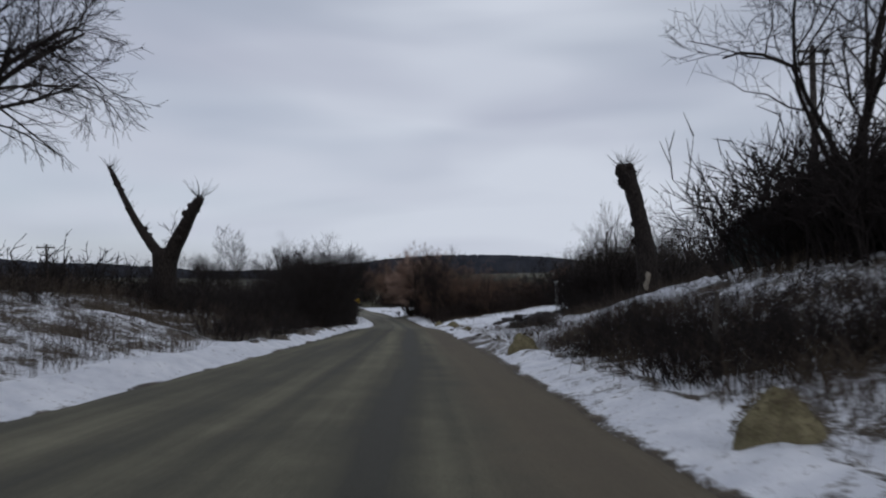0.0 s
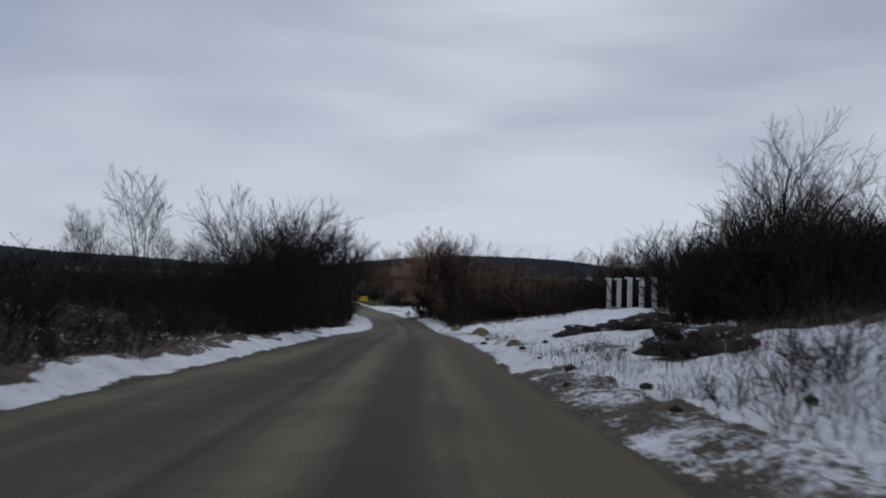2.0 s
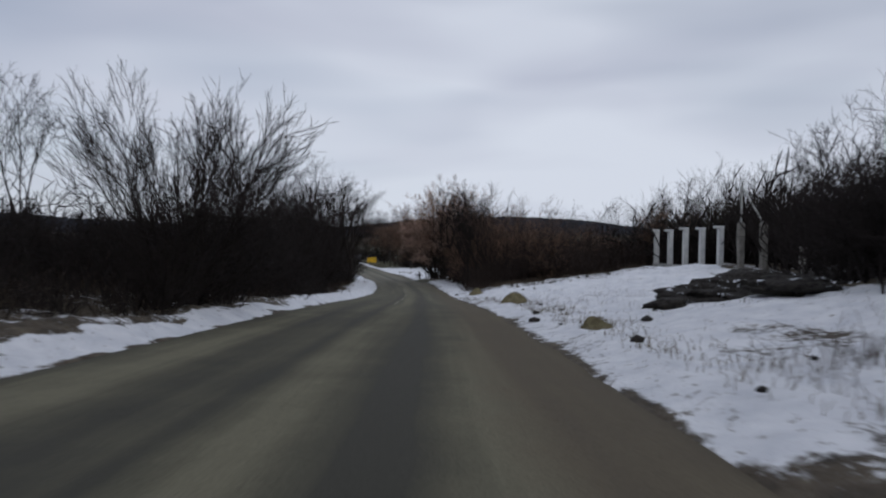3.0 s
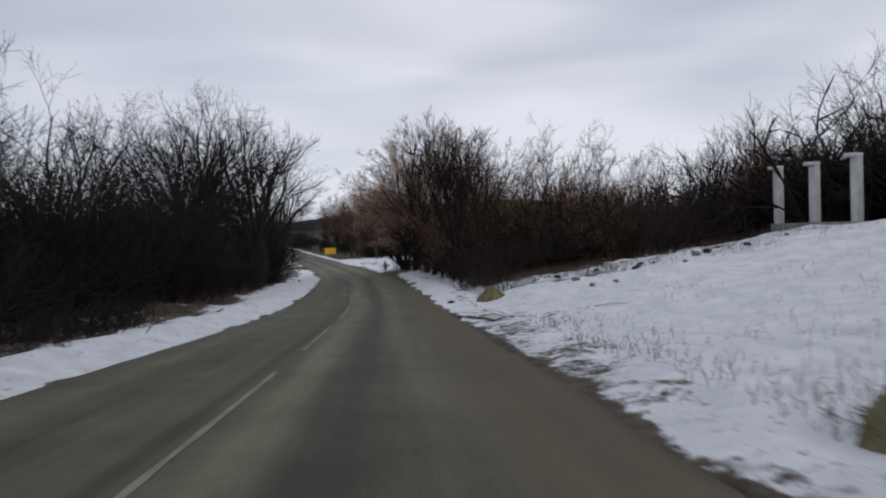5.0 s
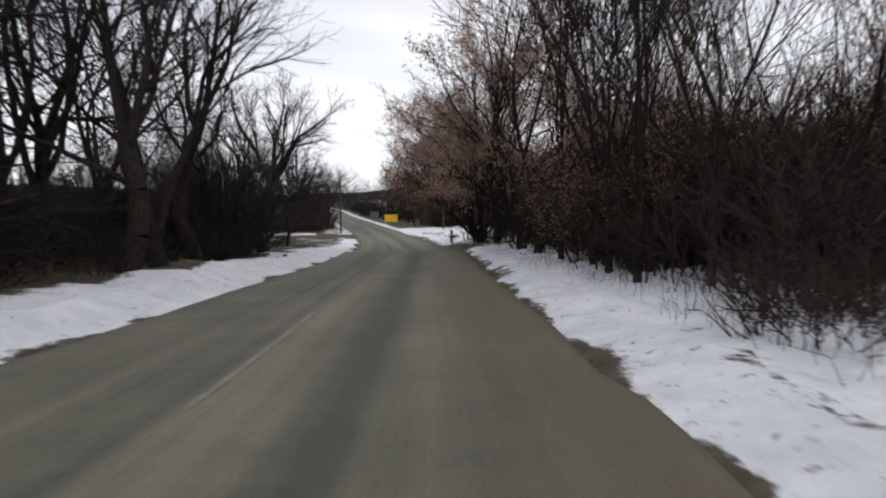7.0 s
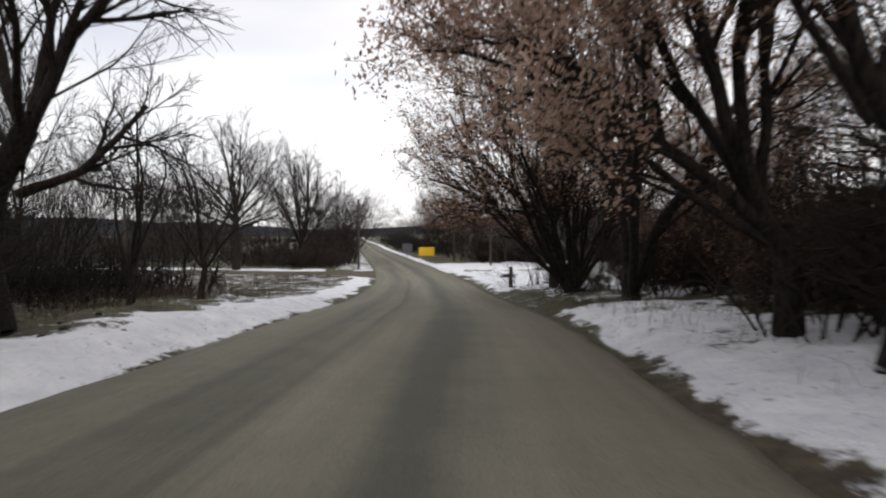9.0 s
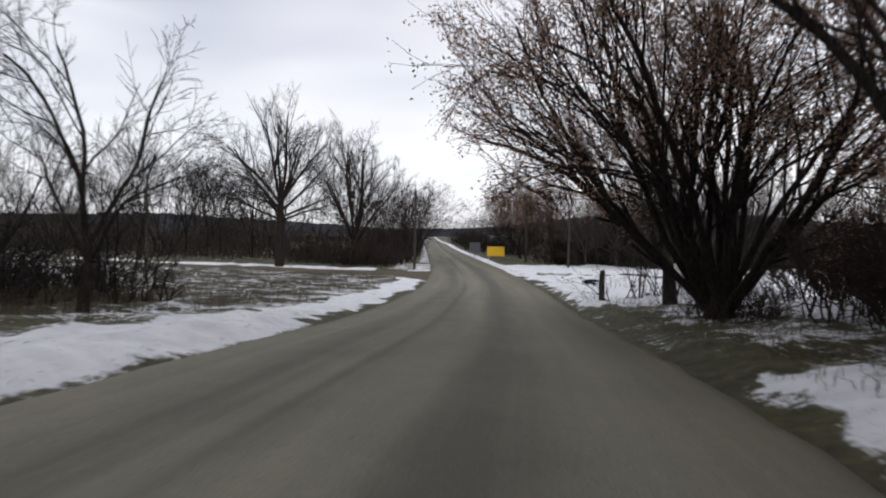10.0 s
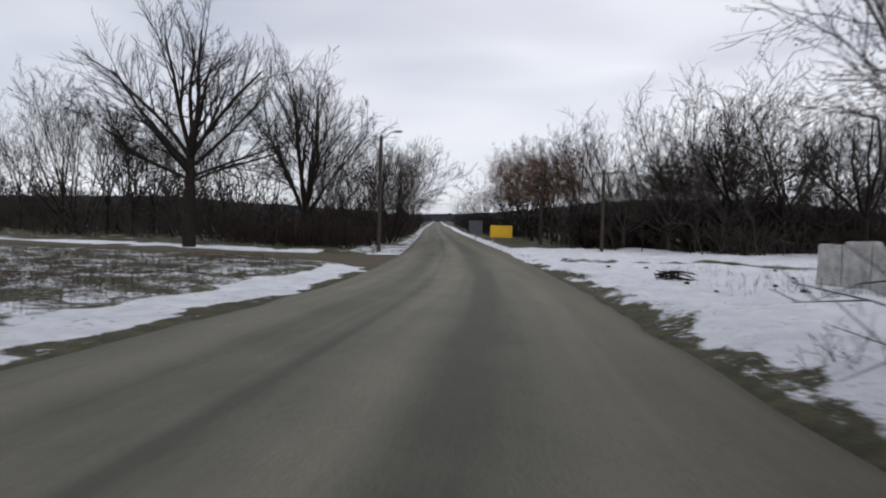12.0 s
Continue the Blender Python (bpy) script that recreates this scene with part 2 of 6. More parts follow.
RIGHT_FAR = {
    84: (0, 0.2, 0.3, 0.6, 1.0, 1.8, 2.4, 5, 10, 20),
    94: (0, 0.35, 0.6, 0.6, 0.6, 1.0, 1.6, 5, 10, 20),
    116: (0, 0.35, 0.6, 0.55, 0.45, 0.6, 1.0, 4, 10, 20),
    132: (0, 0.08, 0.15, 0.15, 0.2, 0.4, 0.8, 3, 10, 20),
    400: (0, 0.2, 0.3, 0.4, 0.5, 1.0, 2.0, 4, 10, 20),
}
RIGHT_BANK = {**RIGHT_NEAR, **RIGHT_FAR}
LEFT_BANK = {
    -60: (0, 0.3, 1.0, 1.8, 2.0, 1.8, 0.5, -2, 0, 12),
    30: (0, 0.3, 1.0, 1.9, 2.0, 1.6, 0.5, -1, 0, 12),
    44: (0, 0.25, 0.5, 0.8, 0.8, 0.6, 0.3, -1, 0, 12),
    90: (0, 0.25, 0.2, 0.2, 0.1, 0.0, 0.0, 0, 1, 12),
    104: (0, 0.2, 0.12, 0.1, 0.0, 0.0, 0.1, 0.3, 2, 12),
    120: (0, 0.04, 0.0, -0.1, -0.15, -0.1, 0.1, 0.5, 2, 12),
    150: (0, 0.04, 0.0, -0.05, 0.0, 0.0, 0.1, 0.5, 2, 12),
    400: (0, 0.2, 0.1, 0.1, 0.1, 0.2, 0.4, 1, 3, 12),
}


def bank(table, d, y):
    keys = sorted(table)
    heights = np.array([np.interp(d, SIDE_D, table[k]) for k in keys])
    out = np.zeros_like(d)
    for i in range(len(d)):
        out[i] = np.interp(y[i], keys, heights[:, i])
    return out


def fbm(x, y, scale, seed=0.0):
    return np.array([noise.fractal(Vector((a * scale, b * scale, seed)), 1.0, 2.0, 4) for a, b in zip(x, y)])


SIDE_LINE = ((-140.0, 163.0), (-90.0, 153.0), (-60.0, 147.0), (-42.0, 143.2), (-30.0, 142.4), (-24.0, 142.6), (-17.2, 142.6))


def on_side_road(x, y):
    """1 on the bed of the side road, falling to 0 beside it."""
    middle = np.interp(x, [p[0] for p in SIDE_LINE], [p[1] for p in SIDE_LINE])
    half = 2.0 + 6.0 * np.exp(-np.clip(-20.5 - x, 0, 99) * 0.3)
    return np.clip(1.0 - (np.abs(y - middle) - half) / 0.5, 0, 1) * (x < -15.5) * (x > -140)


def ground_z(x, y, rough=True):
    """Height of the ground, for arrays or single numbers."""
    x, y = np.atleast_1d(np.asarray(x, float)), np.atleast_1d(np.asarray(y, float))
    d = from_edge(lateral(x, y), y)
    r, l = np.maximum(d, 3.4), np.maximum(-d, 3.4)
    z = road_z(y) + np.where(d > 0, bank(RIGHT_BANK, r, y), bank(LEFT_BANK, l, y))
    away = np.clip((np.abs(d) - HALF) / 3.0, 0, 1)
    if rough:
        away = away * np.where(d < 0, 1 - 0.65 * np.clip((y - 104) / 14, 0, 1), 1)
        z = z + away * 0.22 * fbm(x, y, 0.35) + np.clip(away * 4, 0, 1) * 0.11 * fbm(x, y, 1.5, 7.0)
    # ploughed snow ridge along the left edge, a lower one along the right
    z = z + np.where(d < 0, 0.16 - 0.13 * np.clip((y - 104) / 14, 0, 1), 0.07) * np.exp(-((np.abs(d) - 4.2) / 0.45) ** 2) * (np.abs(d) > HALF)
    bed = on_side_road(x, y)
    z = z * (1 - bed) + bed * (road_z(y) - 0.05)
    # the bed under the road
    z = z - 0.10 * (np.abs(d) < HALF - 0.12)
    return z


def gz(x, y):
    return float(ground_z(x, y)[0])


# zones of snow: side, from y, to y, from d, to d, cover
GROUND_COVER = (
    (-1, -400, 46, 5.0, 26, 0.45), (-1, 36, 104, 5.6, 24, 0.38), (-1, 104, 140, 5.2, 60, 0.435), (-1, 100, 115, 8.0, 30, 0.38),
    (-1, 140, 3000, 4.5, 3000, 0.38), (1, -400, 20, 4.6, 30, 0.485), (1, 20, 50, 4.0, 22, 0.63), (1, 33.5, 43.5, 11.2, 15, 0.40),
    (1, 44, 66, 4.0, 18, 0.65), (1, 66, 76, 4.6, 22, 0.66), (1, 46, 100, 22, 36, 0.40), (1, 76, 92, 4.2, 7.4, 0.59), (1, 92, 98, 4.0, 7.4, 0.545),
    (1, 77, 98, 7.4, 34, 0.37),
)
BANK_COVER = (
    (1, 96, 104, 4.0, 6.2, 0.525), (1, 104, 116, 4.2, 7.0, 0.44), (1, 98, 106, 6.2, 60, 0.40), (1, 106, 120, 7, 60, 0.54),
    (1, 116, 161, 4.4, 60, 0.61), (1, 161, 3000, 4.5, 3000, 0.36), (-1, -400, 150, 3.4, 5.2, 0.66), (1, -400, 18, 3.4, 4.4, 0.54),
    (1, 18, 31, 3.4, 4.6, 0.43), (1, 31, 54, 3.4, 4.0, 0.55), (1, 54, 66, 3.4, 4.9, 0.505), (1, 64, 104, 3.4, 4.3, 0.59),
    (1, 104, 117, 3.4, 4.6, 0.38),
)
VERGE_COVER = (
    (1, 117, 3000, 3.4, 4.4, 0.54), (-1, 150, 3000, 3.4, 4.5, 0.47), (-1, -400, 46, 4.5, 5.2, 0.54), (-1, 21, 50, 4.0, 9, 0.40), (-1, 50, 68, 4.5, 9, 0.40),
    (-1, 92, 108, 3.3, 3.7, 0.56), (-1, 108, 137, 3.3, 3.85, 0.37), (-1, 144.6, 148.5, 8, 70, 0.64), (-1, 147, 160, 3.4, 7, 0.47),
)
SLOPE_COVER = ((1, 26.5, 36, 9.0, 17, 0.37), (1, 70, 77, 5.6, 16, 0.50), (1, 117, 142, 3.3, 3.95, 0.40), (1, 84, 104, 3.3, 3.72, 0.43), (1, 143.4, 145.6, 5, 60, 0.42), (1, 34.6, 37.6, 5.0, 7.4, 0.50))
COVER = GROUND_COVER + BANK_COVER + VERGE_COVER + SLOPE_COVER


def snow_cover(x, y):
    """How much snow lies: 0.75 nearly whole, 0.4 mostly bare."""
    d = from_edge(lateral(x, y), y)
    drift = fbm(x, y, 0.06, 9.0)
    c = 0.47 + 0.07 * drift
    soft = 0.5 * fbm(x, y, 0.5, 4.0)
    wide = soft + 0.28 * np.clip(np.abs(d) - 8, 0, 14) * drift
    for side, y0, y1, d0, d1, value in COVER:
        e = d * side + wide
        c[(y + soft + wide >= y0) & (y + soft + wide < y1) & (e >= d0) & (e < d1) & (d * side > 0)] = value
    c[np.abs(d) < 3.55] -= 0.11
    return c


def mesh_object(name, verts, faces, mat, smooth=True, parent=None):
    me = bpy.data.meshes.new(name)
    me.from_pydata([tuple(v) for v in verts], [], [tuple(f) for f in faces])
    me.materials.append(mat)
    if smooth:
        me.shade_smooth()
    ob = new(name, me)
    if parent is not None:
        ob.parent = parent
    return ob


def grid_faces(rows, cols):
    i = np.arange(rows - 1)[:, None] * cols + np.arange(cols - 1)[None]
    return np.stack([i, i + 1, i + cols + 1, i + cols], -1).reshape(-1, 4)


def build_ground():
    ys = np.concatenate([[-900, -500, -300, -200, -140, -100, -80], np.arange(-60, -8, 2.0), np.arange(-8, 130, 0.45), np.arange(130, 156, 0.7), np.arange(156, 200, 1.5),
                         np.arange(200, 420, 8.0), [450, 500, 600, 690, 900, 1300, 2000, 3000]])
    side = np.concatenate([np.arange(3.28, 5.2, 0.15), np.arange(5.23, 12, 0.3), np.arange(12, 24, 0.7), np.arange(24, 60, 3.0), [65, 80, 110, 160, 250, 400, 700, 1200, 2000, 3000]])
    ds = np.concatenate([-side[::-1], [0], side])
    d, y = np.meshgrid(ds, ys)
    away = np.where(d > 0, d + right_edge(y) - 3.4, np.where(d < 0, d - left_edge(y) + 3.4, 0))
    x = road_x(y) + away / road_cos(y)
    fx, fy = x.ravel(), y.ravel()
    z = ground_z(fx, fy)
    ob = mesh_object("ground", np.stack([fx, fy, z], 1), grid_faces(len(ys), len(ds)), M_GROUND)
    at = ob.data.attributes.new("cover", "FLOAT", "POINT")
    at.data.foreach_set("value", snow_cover(fx, fy).astype(np.float32))
    moss = ob.data.attributes.new("moss", "FLOAT", "POINT")
    moss.data.foreach_set("value", np.clip((fy - 92) / 10 + 0.6 * fbm(fx, fy, 0.25, 12.0), 0, 1).astype(np.float32))
    return tagged(ob, "old patchy snow over brown winter grass and soil", "ground", kind="structure")


def build_road():
    ys = np.concatenate([np.arange(-60, 130, 0.8), np.arange(130, 300, 3.0), np.arange(300, 690, 15.0)])
    ds = np.array([-3.42, -3.36, -3.2, -2.6, -1.8, -0.9, 0, 0.9, 1.8, 2.6, 3.2, 3.36, 3.42])
    d, y = np.meshgrid(ds, ys)
    edge = np.array([noise.fractal(Vector((b * 0.5, a, 3.0)), 1, 2, 3) for a, b in zip(np.sign(d).ravel(), y.ravel())]).reshape(d.shape)
    d = np.where(np.abs(d) > 3, d + np.sign(d) * 0.14 * edge, d)
    x = road_x(y) + np.where(d > 0, d * right_edge(y) / 3.4, d * left_edge(y) / 3.4) / road_cos(y)
    z = road_z(y) + 0.04 * (1 - (d / 3.4) ** 2) + 0.01
    z[:, 0] -= 0.2
    z[:, -1] -= 0.2
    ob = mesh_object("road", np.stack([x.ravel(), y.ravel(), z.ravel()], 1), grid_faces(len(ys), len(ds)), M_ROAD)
    uv = ob.data.uv_layers.new(name="lane")
    idx = np.empty(len(ob.data.loops), int)
    ob.data.loops.foreach_get("vertex_index", idx)
    uv.data.foreach_set("uv", np.stack([d.ravel()[idx], y.ravel()[idx]], 1).ravel().astype(np.float32))
    return tagged(ob, "worn dusty grey asphalt road with faint wheel tracks", "road", kind="structure")


build_ground()
build_road()


# ---------------------------------------------------------------- bare trees and shrubs
def tubes(segments, sides):
    """Tapered open tubes for rows of x0 y0 z0 x1 y1 z1 r0 r1."""
    s = np.asarray(segments, float)
    a, b, r0, r1 = s[:, 0:3], s[:, 3:6], s[:, 6], s[:, 7]
    way = b - a
    way /= np.linalg.norm(way, axis=1, keepdims=True) + 1e-9
    ref = np.where(np.abs(way[:, 2:3]) > 0.9, np.array([[1.0, 0, 0]]), np.array([[0, 0, 1.0]]))
    u = np.cross(way, ref)
    u /= np.linalg.norm(u, axis=1, keepdims=True) + 1e-9
    v = np.cross(way, u)
    ang = np.arange(sides) * 2 * math.pi / sides
    ring = np.cos(ang)[None, :, None] * u[:, None] + np.sin(ang)[None, :, None] * v[:, None]
    lo = a[:, None] + ring * r0[:, None, None]
    hi = b[:, None] + ring * r1[:, None, None]
    verts = np.concatenate([lo, hi], 1).reshape(-1, 3)
    k = np.arange(sides)
    quad = np.stack([k, (k + 1) % sides, (k + 1) % sides + sides, k + sides], 1)
    faces = (np.arange(len(s))[:, None, None] * 2 * sides + quad[None]).reshape(-1, 4)
    return verts, faces


def tube_mesh(name, groups, mats):
    """One mesh out of several lists of tubes: (segments, sides, material index)."""
    verts, faces, index, base = [], [], [], 0
    for segs, sides, mi in groups:
        if len(segs):
            v, f = tubes(segs, sides)
            verts.append(v)
            faces.append(f + base)
            index.append(np.full(len(f), mi))
            base += len(v)
    verts, faces, index = np.concatenate(verts), np.concatenate(faces), np.concatenate(index)
    me = bpy.data.meshes.new(name)
    me.vertices.add(len(verts))
    me.vertices.foreach_set("co", verts.ravel().astype(np.float32))
    me.loops.add(faces.size)
    me.loops.foreach_set("vertex_index", faces.ravel().astype(np.int32))
    me.polygons.add(len(faces))
    me.polygons.foreach_set("loop_start", (np.arange(len(faces)) * faces.shape[1]).astype(np.int32))
    me.polygons.foreach_set("material_index", index.astype(np.int32))
    me.update(calc_edges=True)
    for m in mats:
        me.materials.append(m)
    me.shade_smooth()
    return me


def unit(v):
    return v / (np.linalg.norm(v) + 1e-9)


PIECES = (6, 4, 2, 1, 1)


def grow(rng, start, way, length, radius, level, levels, rise, wiggle, spread, kids, out, least=0.008, pieces=PIECES):
    """One limb in bent pieces, with its side limbs; fills out[level]."""
    n = pieces[level]
    p, w, r = np.array(start, float), unit(np.array(way, float)), radius
    end = max(radius * 0.35, 0.004)
    line = []
    for i in range(n):
        w = unit(w + rng.normal(0, wiggle, 3) + np.array([0, 0, rise]))
        q = p + w * length / n
        r2 = radius + (end - radius) * (i + 1) / n
        out[level].append((*p, *q, r, r2))
        line.append((p, q, w, r2))
        p, r = q, r2
    if level < levels:
        count = int(kids[level]) + (rng.random() < kids[level] % 1)
        for k in range(count):
            at = 0.22 + 0.78 * (k + rng.random()) / count
            p, q, w, r2 = line[min(int(at * n), n - 1)]
            side = unit(np.cross(w, rng.normal(0, 1, 3)))
            tilt = rng.normal(spread, 0.18)
            cw = w * math.cos(tilt) + side * math.sin(tilt)
            grow(rng, p + (q - p) * (at * n % 1), cw, length * rng.uniform(0.40, 0.62) * (1.2 - 0.5 * at), max(r2 * rng.uniform(0.5, 0.75), least), level + 1, levels, rise, wiggle, spread, kids, out, least, pieces)


def tree_parts(seed, height, girth, stems=1, lean=(0, 0), levels=3, rise=0.08, wiggle=0.12, spread=0.75, kids=(6, 5, 4), clear=0.25, fork=3, flare=0.9):
    """Segments of a bare tree: trunk pieces and, by level, limbs and twigs."""
    rng = np.random.default_rng(seed)
    trunk, out = [], [[] for _ in range(levels + 1)]
    for s in range(stems):
        a = 2 * math.pi * s / stems + rng.uniform(0, 1)
        off = np.array([math.cos(a), math.sin(a), 0]) * girth * (0.0 if stems == 1 else rng.uniform(0.8, 2.2))
        w = unit(np.array([lean[0], lean[1], 1.0]) + (off * 0.35 / girth if stems > 1 else 0))
        p, r = off + np.array([0, 0, -0.3]), girth * (1 if stems == 1 else 0.7)
        n, l = 4, height * clear * rng.uniform(0.85, 1.15)
        trunk.append((*(p - (0, 0, 0.2)), *(p + w * 0.5), r * 1.6, r * 1.1))
        p = p + w * 0.5
        for i in range(n):
            w = unit(w + rng.normal(0, wiggle * 0.5, 3))
            q = p + w * l / n
            trunk.append((*p, *q, r * (1.1 if i == 0 else 1), r * 0.95))
            p, r = q, r * 0.95
        for f in range(fork):
            b = 2 * math.pi * f / fork + rng.uniform(-0.5, 0.5)
            t = rng.uniform(0.3, 1.0) * flare if f else rng.uniform(0.0, 0.25)
            cw = unit(w * math.cos(t) + np.array([math.cos(b), math.sin(b), 0.15]) * math.sin(t))
            grow(rng, p - w * l * 0.35 * rng.random() * (f > 0), cw, height * (1 - clear) * rng.uniform(0.75, 1.0), r * rng.uniform(0.5, 0.8), 0, levels, rise, wiggle, spread, kids, out, 0.010)
    return trunk, out


def dome_parts(seed, height, radius, stems, girth=0.07, kids=(8, 6, 3), levels=2, open_=1.15, rise=0.05, wiggle=0.11, spread=0.5, least=0.009):
    """Segments of a round-topped tree: stems from one base that end on a dome."""
    rng = np.random.default_rng(seed)
    trunk, out = [(0, 0, -0.5, 0, 0, 0.25, girth * 3.2, girth * 2.2)], [[] for _ in range(levels + 1)]
    for s in range(stems):
        a, tilt = s * 2.39996 + rng.uniform(-0.4, 0.4), open_ * math.sqrt((s + rng.random()) / stems)
        reach = 0.76 * rng.uniform(0.82, 1.05) / math.sqrt((math.sin(tilt) / radius) ** 2 + (math.cos(tilt) / height) ** 2)
        way = (math.cos(a) * math.sin(tilt), math.sin(a) * math.sin(tilt), math.cos(tilt))
        start = (math.cos(a) * girth * 1.6, math.sin(a) * girth * 1.6, rng.uniform(-0.1, 0.5))
        grow(rng, start, way, reach, girth * rng.uniform(0.6, 1.1), 0, levels, rise, wiggle, spread, kids, out, least)
    return trunk, out


def leaf_quads(rng, ends, count, size):
    """Small curled leaves near twig ends: two bent triangles each."""
    e = ends[rng.integers(0, len(ends), count)]
    c = e + rng.normal(0, 0.10, (count, 3))
    a = rng.normal(0, 1, (count, 3))
    a /= np.linalg.norm(a, axis=1, keepdims=True)
    b = np.cross(a, rng.normal(0, 1, (count, 3)))
    b /= np.linalg.norm(b, axis=1, keepdims=True)
    n = np.cross(a, b)
    s = size * rng.uniform(0.6, 1.3, (count, 1))
    v = np.stack([c - a * s, c + b * s * 0.45 + n * s * 0.3, c + a * s, c - b * s * 0.45 + n * s * 0.3], 1).reshape(-1, 3)
    return v, np.arange(count * 4).reshape(-1, 4)


class Kind:
    """The meshes of one kind of tree, shared by all its trees."""

    def __init__(self, name, label, parts, bark, twig, leaves=0, leaf_size=0.06, leaf_mat=None):
        trunk, out = parts
        self.name, self.label = name, label
        self.trunk = tube_mesh("trunk", [(trunk, 10, 0), (out[0], 7, 0)], [bark])
        self.crown = tube_mesh("crown", [(out[1], 3, 0)] + [(o, 3, 1) for o in out[2:]], [bark, twig])
        self.foliage = None
        if leaves:
            rg = np.random.default_rng(leaves)
            ends = np.array([s[3:6] for o in out[-2:] for s in o])
            v, f = leaf_quads(rg, ends, leaves, leaf_size)
            self.foliage = bpy.data.meshes.new("foliage")
            self.foliage.from_pydata([tuple(q) for q in v], [], [tuple(q) for q in f])
            self.foliage.materials.append(leaf_mat or M_LEAF)

    def plant(self, x, y, size=1.0, turn=0.0, label="", group="", sink=0.1, stretch=1.0):
        root = new(self.name)
        for name, me, note in (("trunk", self.trunk, ""), ("crown", self.crown, ""), ("foliage", self.foliage, "withered brown leaves and seeds")):
            if me:
                ob = new(name, me)
                ob.parent = root
                if note:
                    tagged(ob, note)
        root.matrix_basis = pose(x, y, gz(x, y) - sink, 0, 0, turn) @ Matrix.Diagonal((size, size, size * stretch, 1))
        return tagged(root, label or self.label, "tree", group)


def bush_mesh(seed, height, width, stems, twig, kids=(6, 2), rise=0.03, spread=0.6, thick=0.012, least=0.007):
    """The stems and the twigs of one shrub, as two meshes."""
    rg = np.random.default_rng(seed)
    out = [[] for _ in range(3)]
    for _ in range(stems):
        a, rad = rg.uniform(0, 6.283), width * 0.5 * math.sqrt(rg.random())
        lean = rg.uniform(0, 0.7)
        w = np.array([math.cos(a) * lean + rg.normal(0, 0.15), math.sin(a) * lean + rg.normal(0, 0.15), 1])
        grow(rg, (math.cos(a) * rad, math.sin(a) * rad, -0.2), w, height * rg.uniform(0.45, 1.05), thick * height ** 0.5 * rg.uniform(0.7, 1.3), 1, 3, rise, 0.16, spread, (0, *kids), [[], *out], least)
    return tube_mesh("woody_base", [(out[0], 3, 0)], [twig]), tube_mesh("branching", [(out[1], 3, 0), (out[2], 3, 0)], [twig])


def shrub(kinds, i, x, y, size, turn, label, group="", stretch=1.0, sink=0.1):
    root = new("shrub")
    for name, me in zip(("woody_base", "branching"), kinds[i % len(kinds)]):
        tagged(new(name, me), kind="stuff").parent = root
    root.matrix_basis = pose(x, y, gz(x, y) - sink, 0, 0, turn) @ Matrix.Diagonal((size, size, size * stretch, 1))
    return tagged(root, label, "shrub", group)


def brush(name, label, meshes, places, seed=1):
    """Many far shrubs joined into one mesh; places are x, y, size, height stretch."""
    rg = random.Random(seed)
    data = []
    meshes = [me for pair in meshes for me in pair]
    for me in meshes:
        v = np.empty(len(me.vertices) * 3, np.float32)
        me.vertices.foreach_get("co", v)
        f = np.empty(len(me.loops), np.int32)
        me.loops.foreach_get("vertex_index", f)
        data.append((v.reshape(-1, 3), f.reshape(-1, 4)))
    data = [(np.concatenate([a[0], b[0]]), np.concatenate([a[1], b[1] + len(a[0])])) for a, b in zip(data[::2], data[1::2])]
    verts, faces, base = [], [], 0
    for i, (x, y, size, tall) in enumerate(places):
        v, f = data[i % len(data)]
        a = rg.uniform(0, 6.283)
        c, n = math.cos(a) * size, math.sin(a) * size
        verts.append(np.stack([v[:, 0] * c - v[:, 1] * n + x, v[:, 0] * n + v[:, 1] * c + y, v[:, 2] * size * tall + gz(x, y) - 0.1], 1))
        faces.append(f + base)
        base += len(v)
    me = bpy.data.meshes.new(name)
    verts, faces = np.concatenate(verts), np.concatenate(faces)
    me.vertices.add(len(verts))
    me.vertices.foreach_set("co", verts.ravel().astype(np.float32))
    me.loops.add(faces.size)
    me.loops.foreach_set("vertex_index", faces.ravel().astype(np.int32))
    me.polygons.add(len(faces))
    me.polygons.foreach_set("loop_start", (np.arange(len(faces)) * 4).astype(np.int32))
    me.update(calc_edges=True)
    me.materials.append(meshes[0].materials[0])
    return tagged(new(name, me), label, "brush", kind="stuff")


def side_places(side, y0, y1, d0, d1, count, low, high, tall=1.0):
    out = []
    for i in range(count):
        y, d = y0 + (y1 - y0) * (i + rng.random()) / count, rng.uniform(d0, d1) * side
        out.append((float(at_side(d, y)), y, rng.uniform(low, high), tall))
    return out


def part(name, bm, mat, parent=None, label=""):
    """Links a bmesh as one mesh object, under a thing if one is given."""
    me = bpy.data.meshes.new(name)
    bm.to_mesh(me)
    bm.free()
    me.materials.append(mat)
    ob = new(name, me)
    if parent is not None:
        ob.parent = parent
    if label:
        tagged(ob, label)
    return ob


def box_bm(size, at=(0, 0, 0), bevel=0.01, segments=1):
    bm = bmesh.new()
    bmesh.ops.create_cube(bm, size=1, matrix=Matrix.Translation(at) @ Matrix.Diagonal((*size, 1)))
    if bevel:
        bmesh.ops.bevel(bm, geom=bm.edges[:], offset=bevel, segments=segments, affect="EDGES", clamp_overlap=True)
    return bm


def tube_part(name, segs, sides, mat, parent=None, label=""):
    ob = new(name, tube_mesh(name, [(segs, sides, 0)], [mat]))
    if parent is not None:
        ob.parent = parent
    if label:
        tagged(ob, label)
    return ob


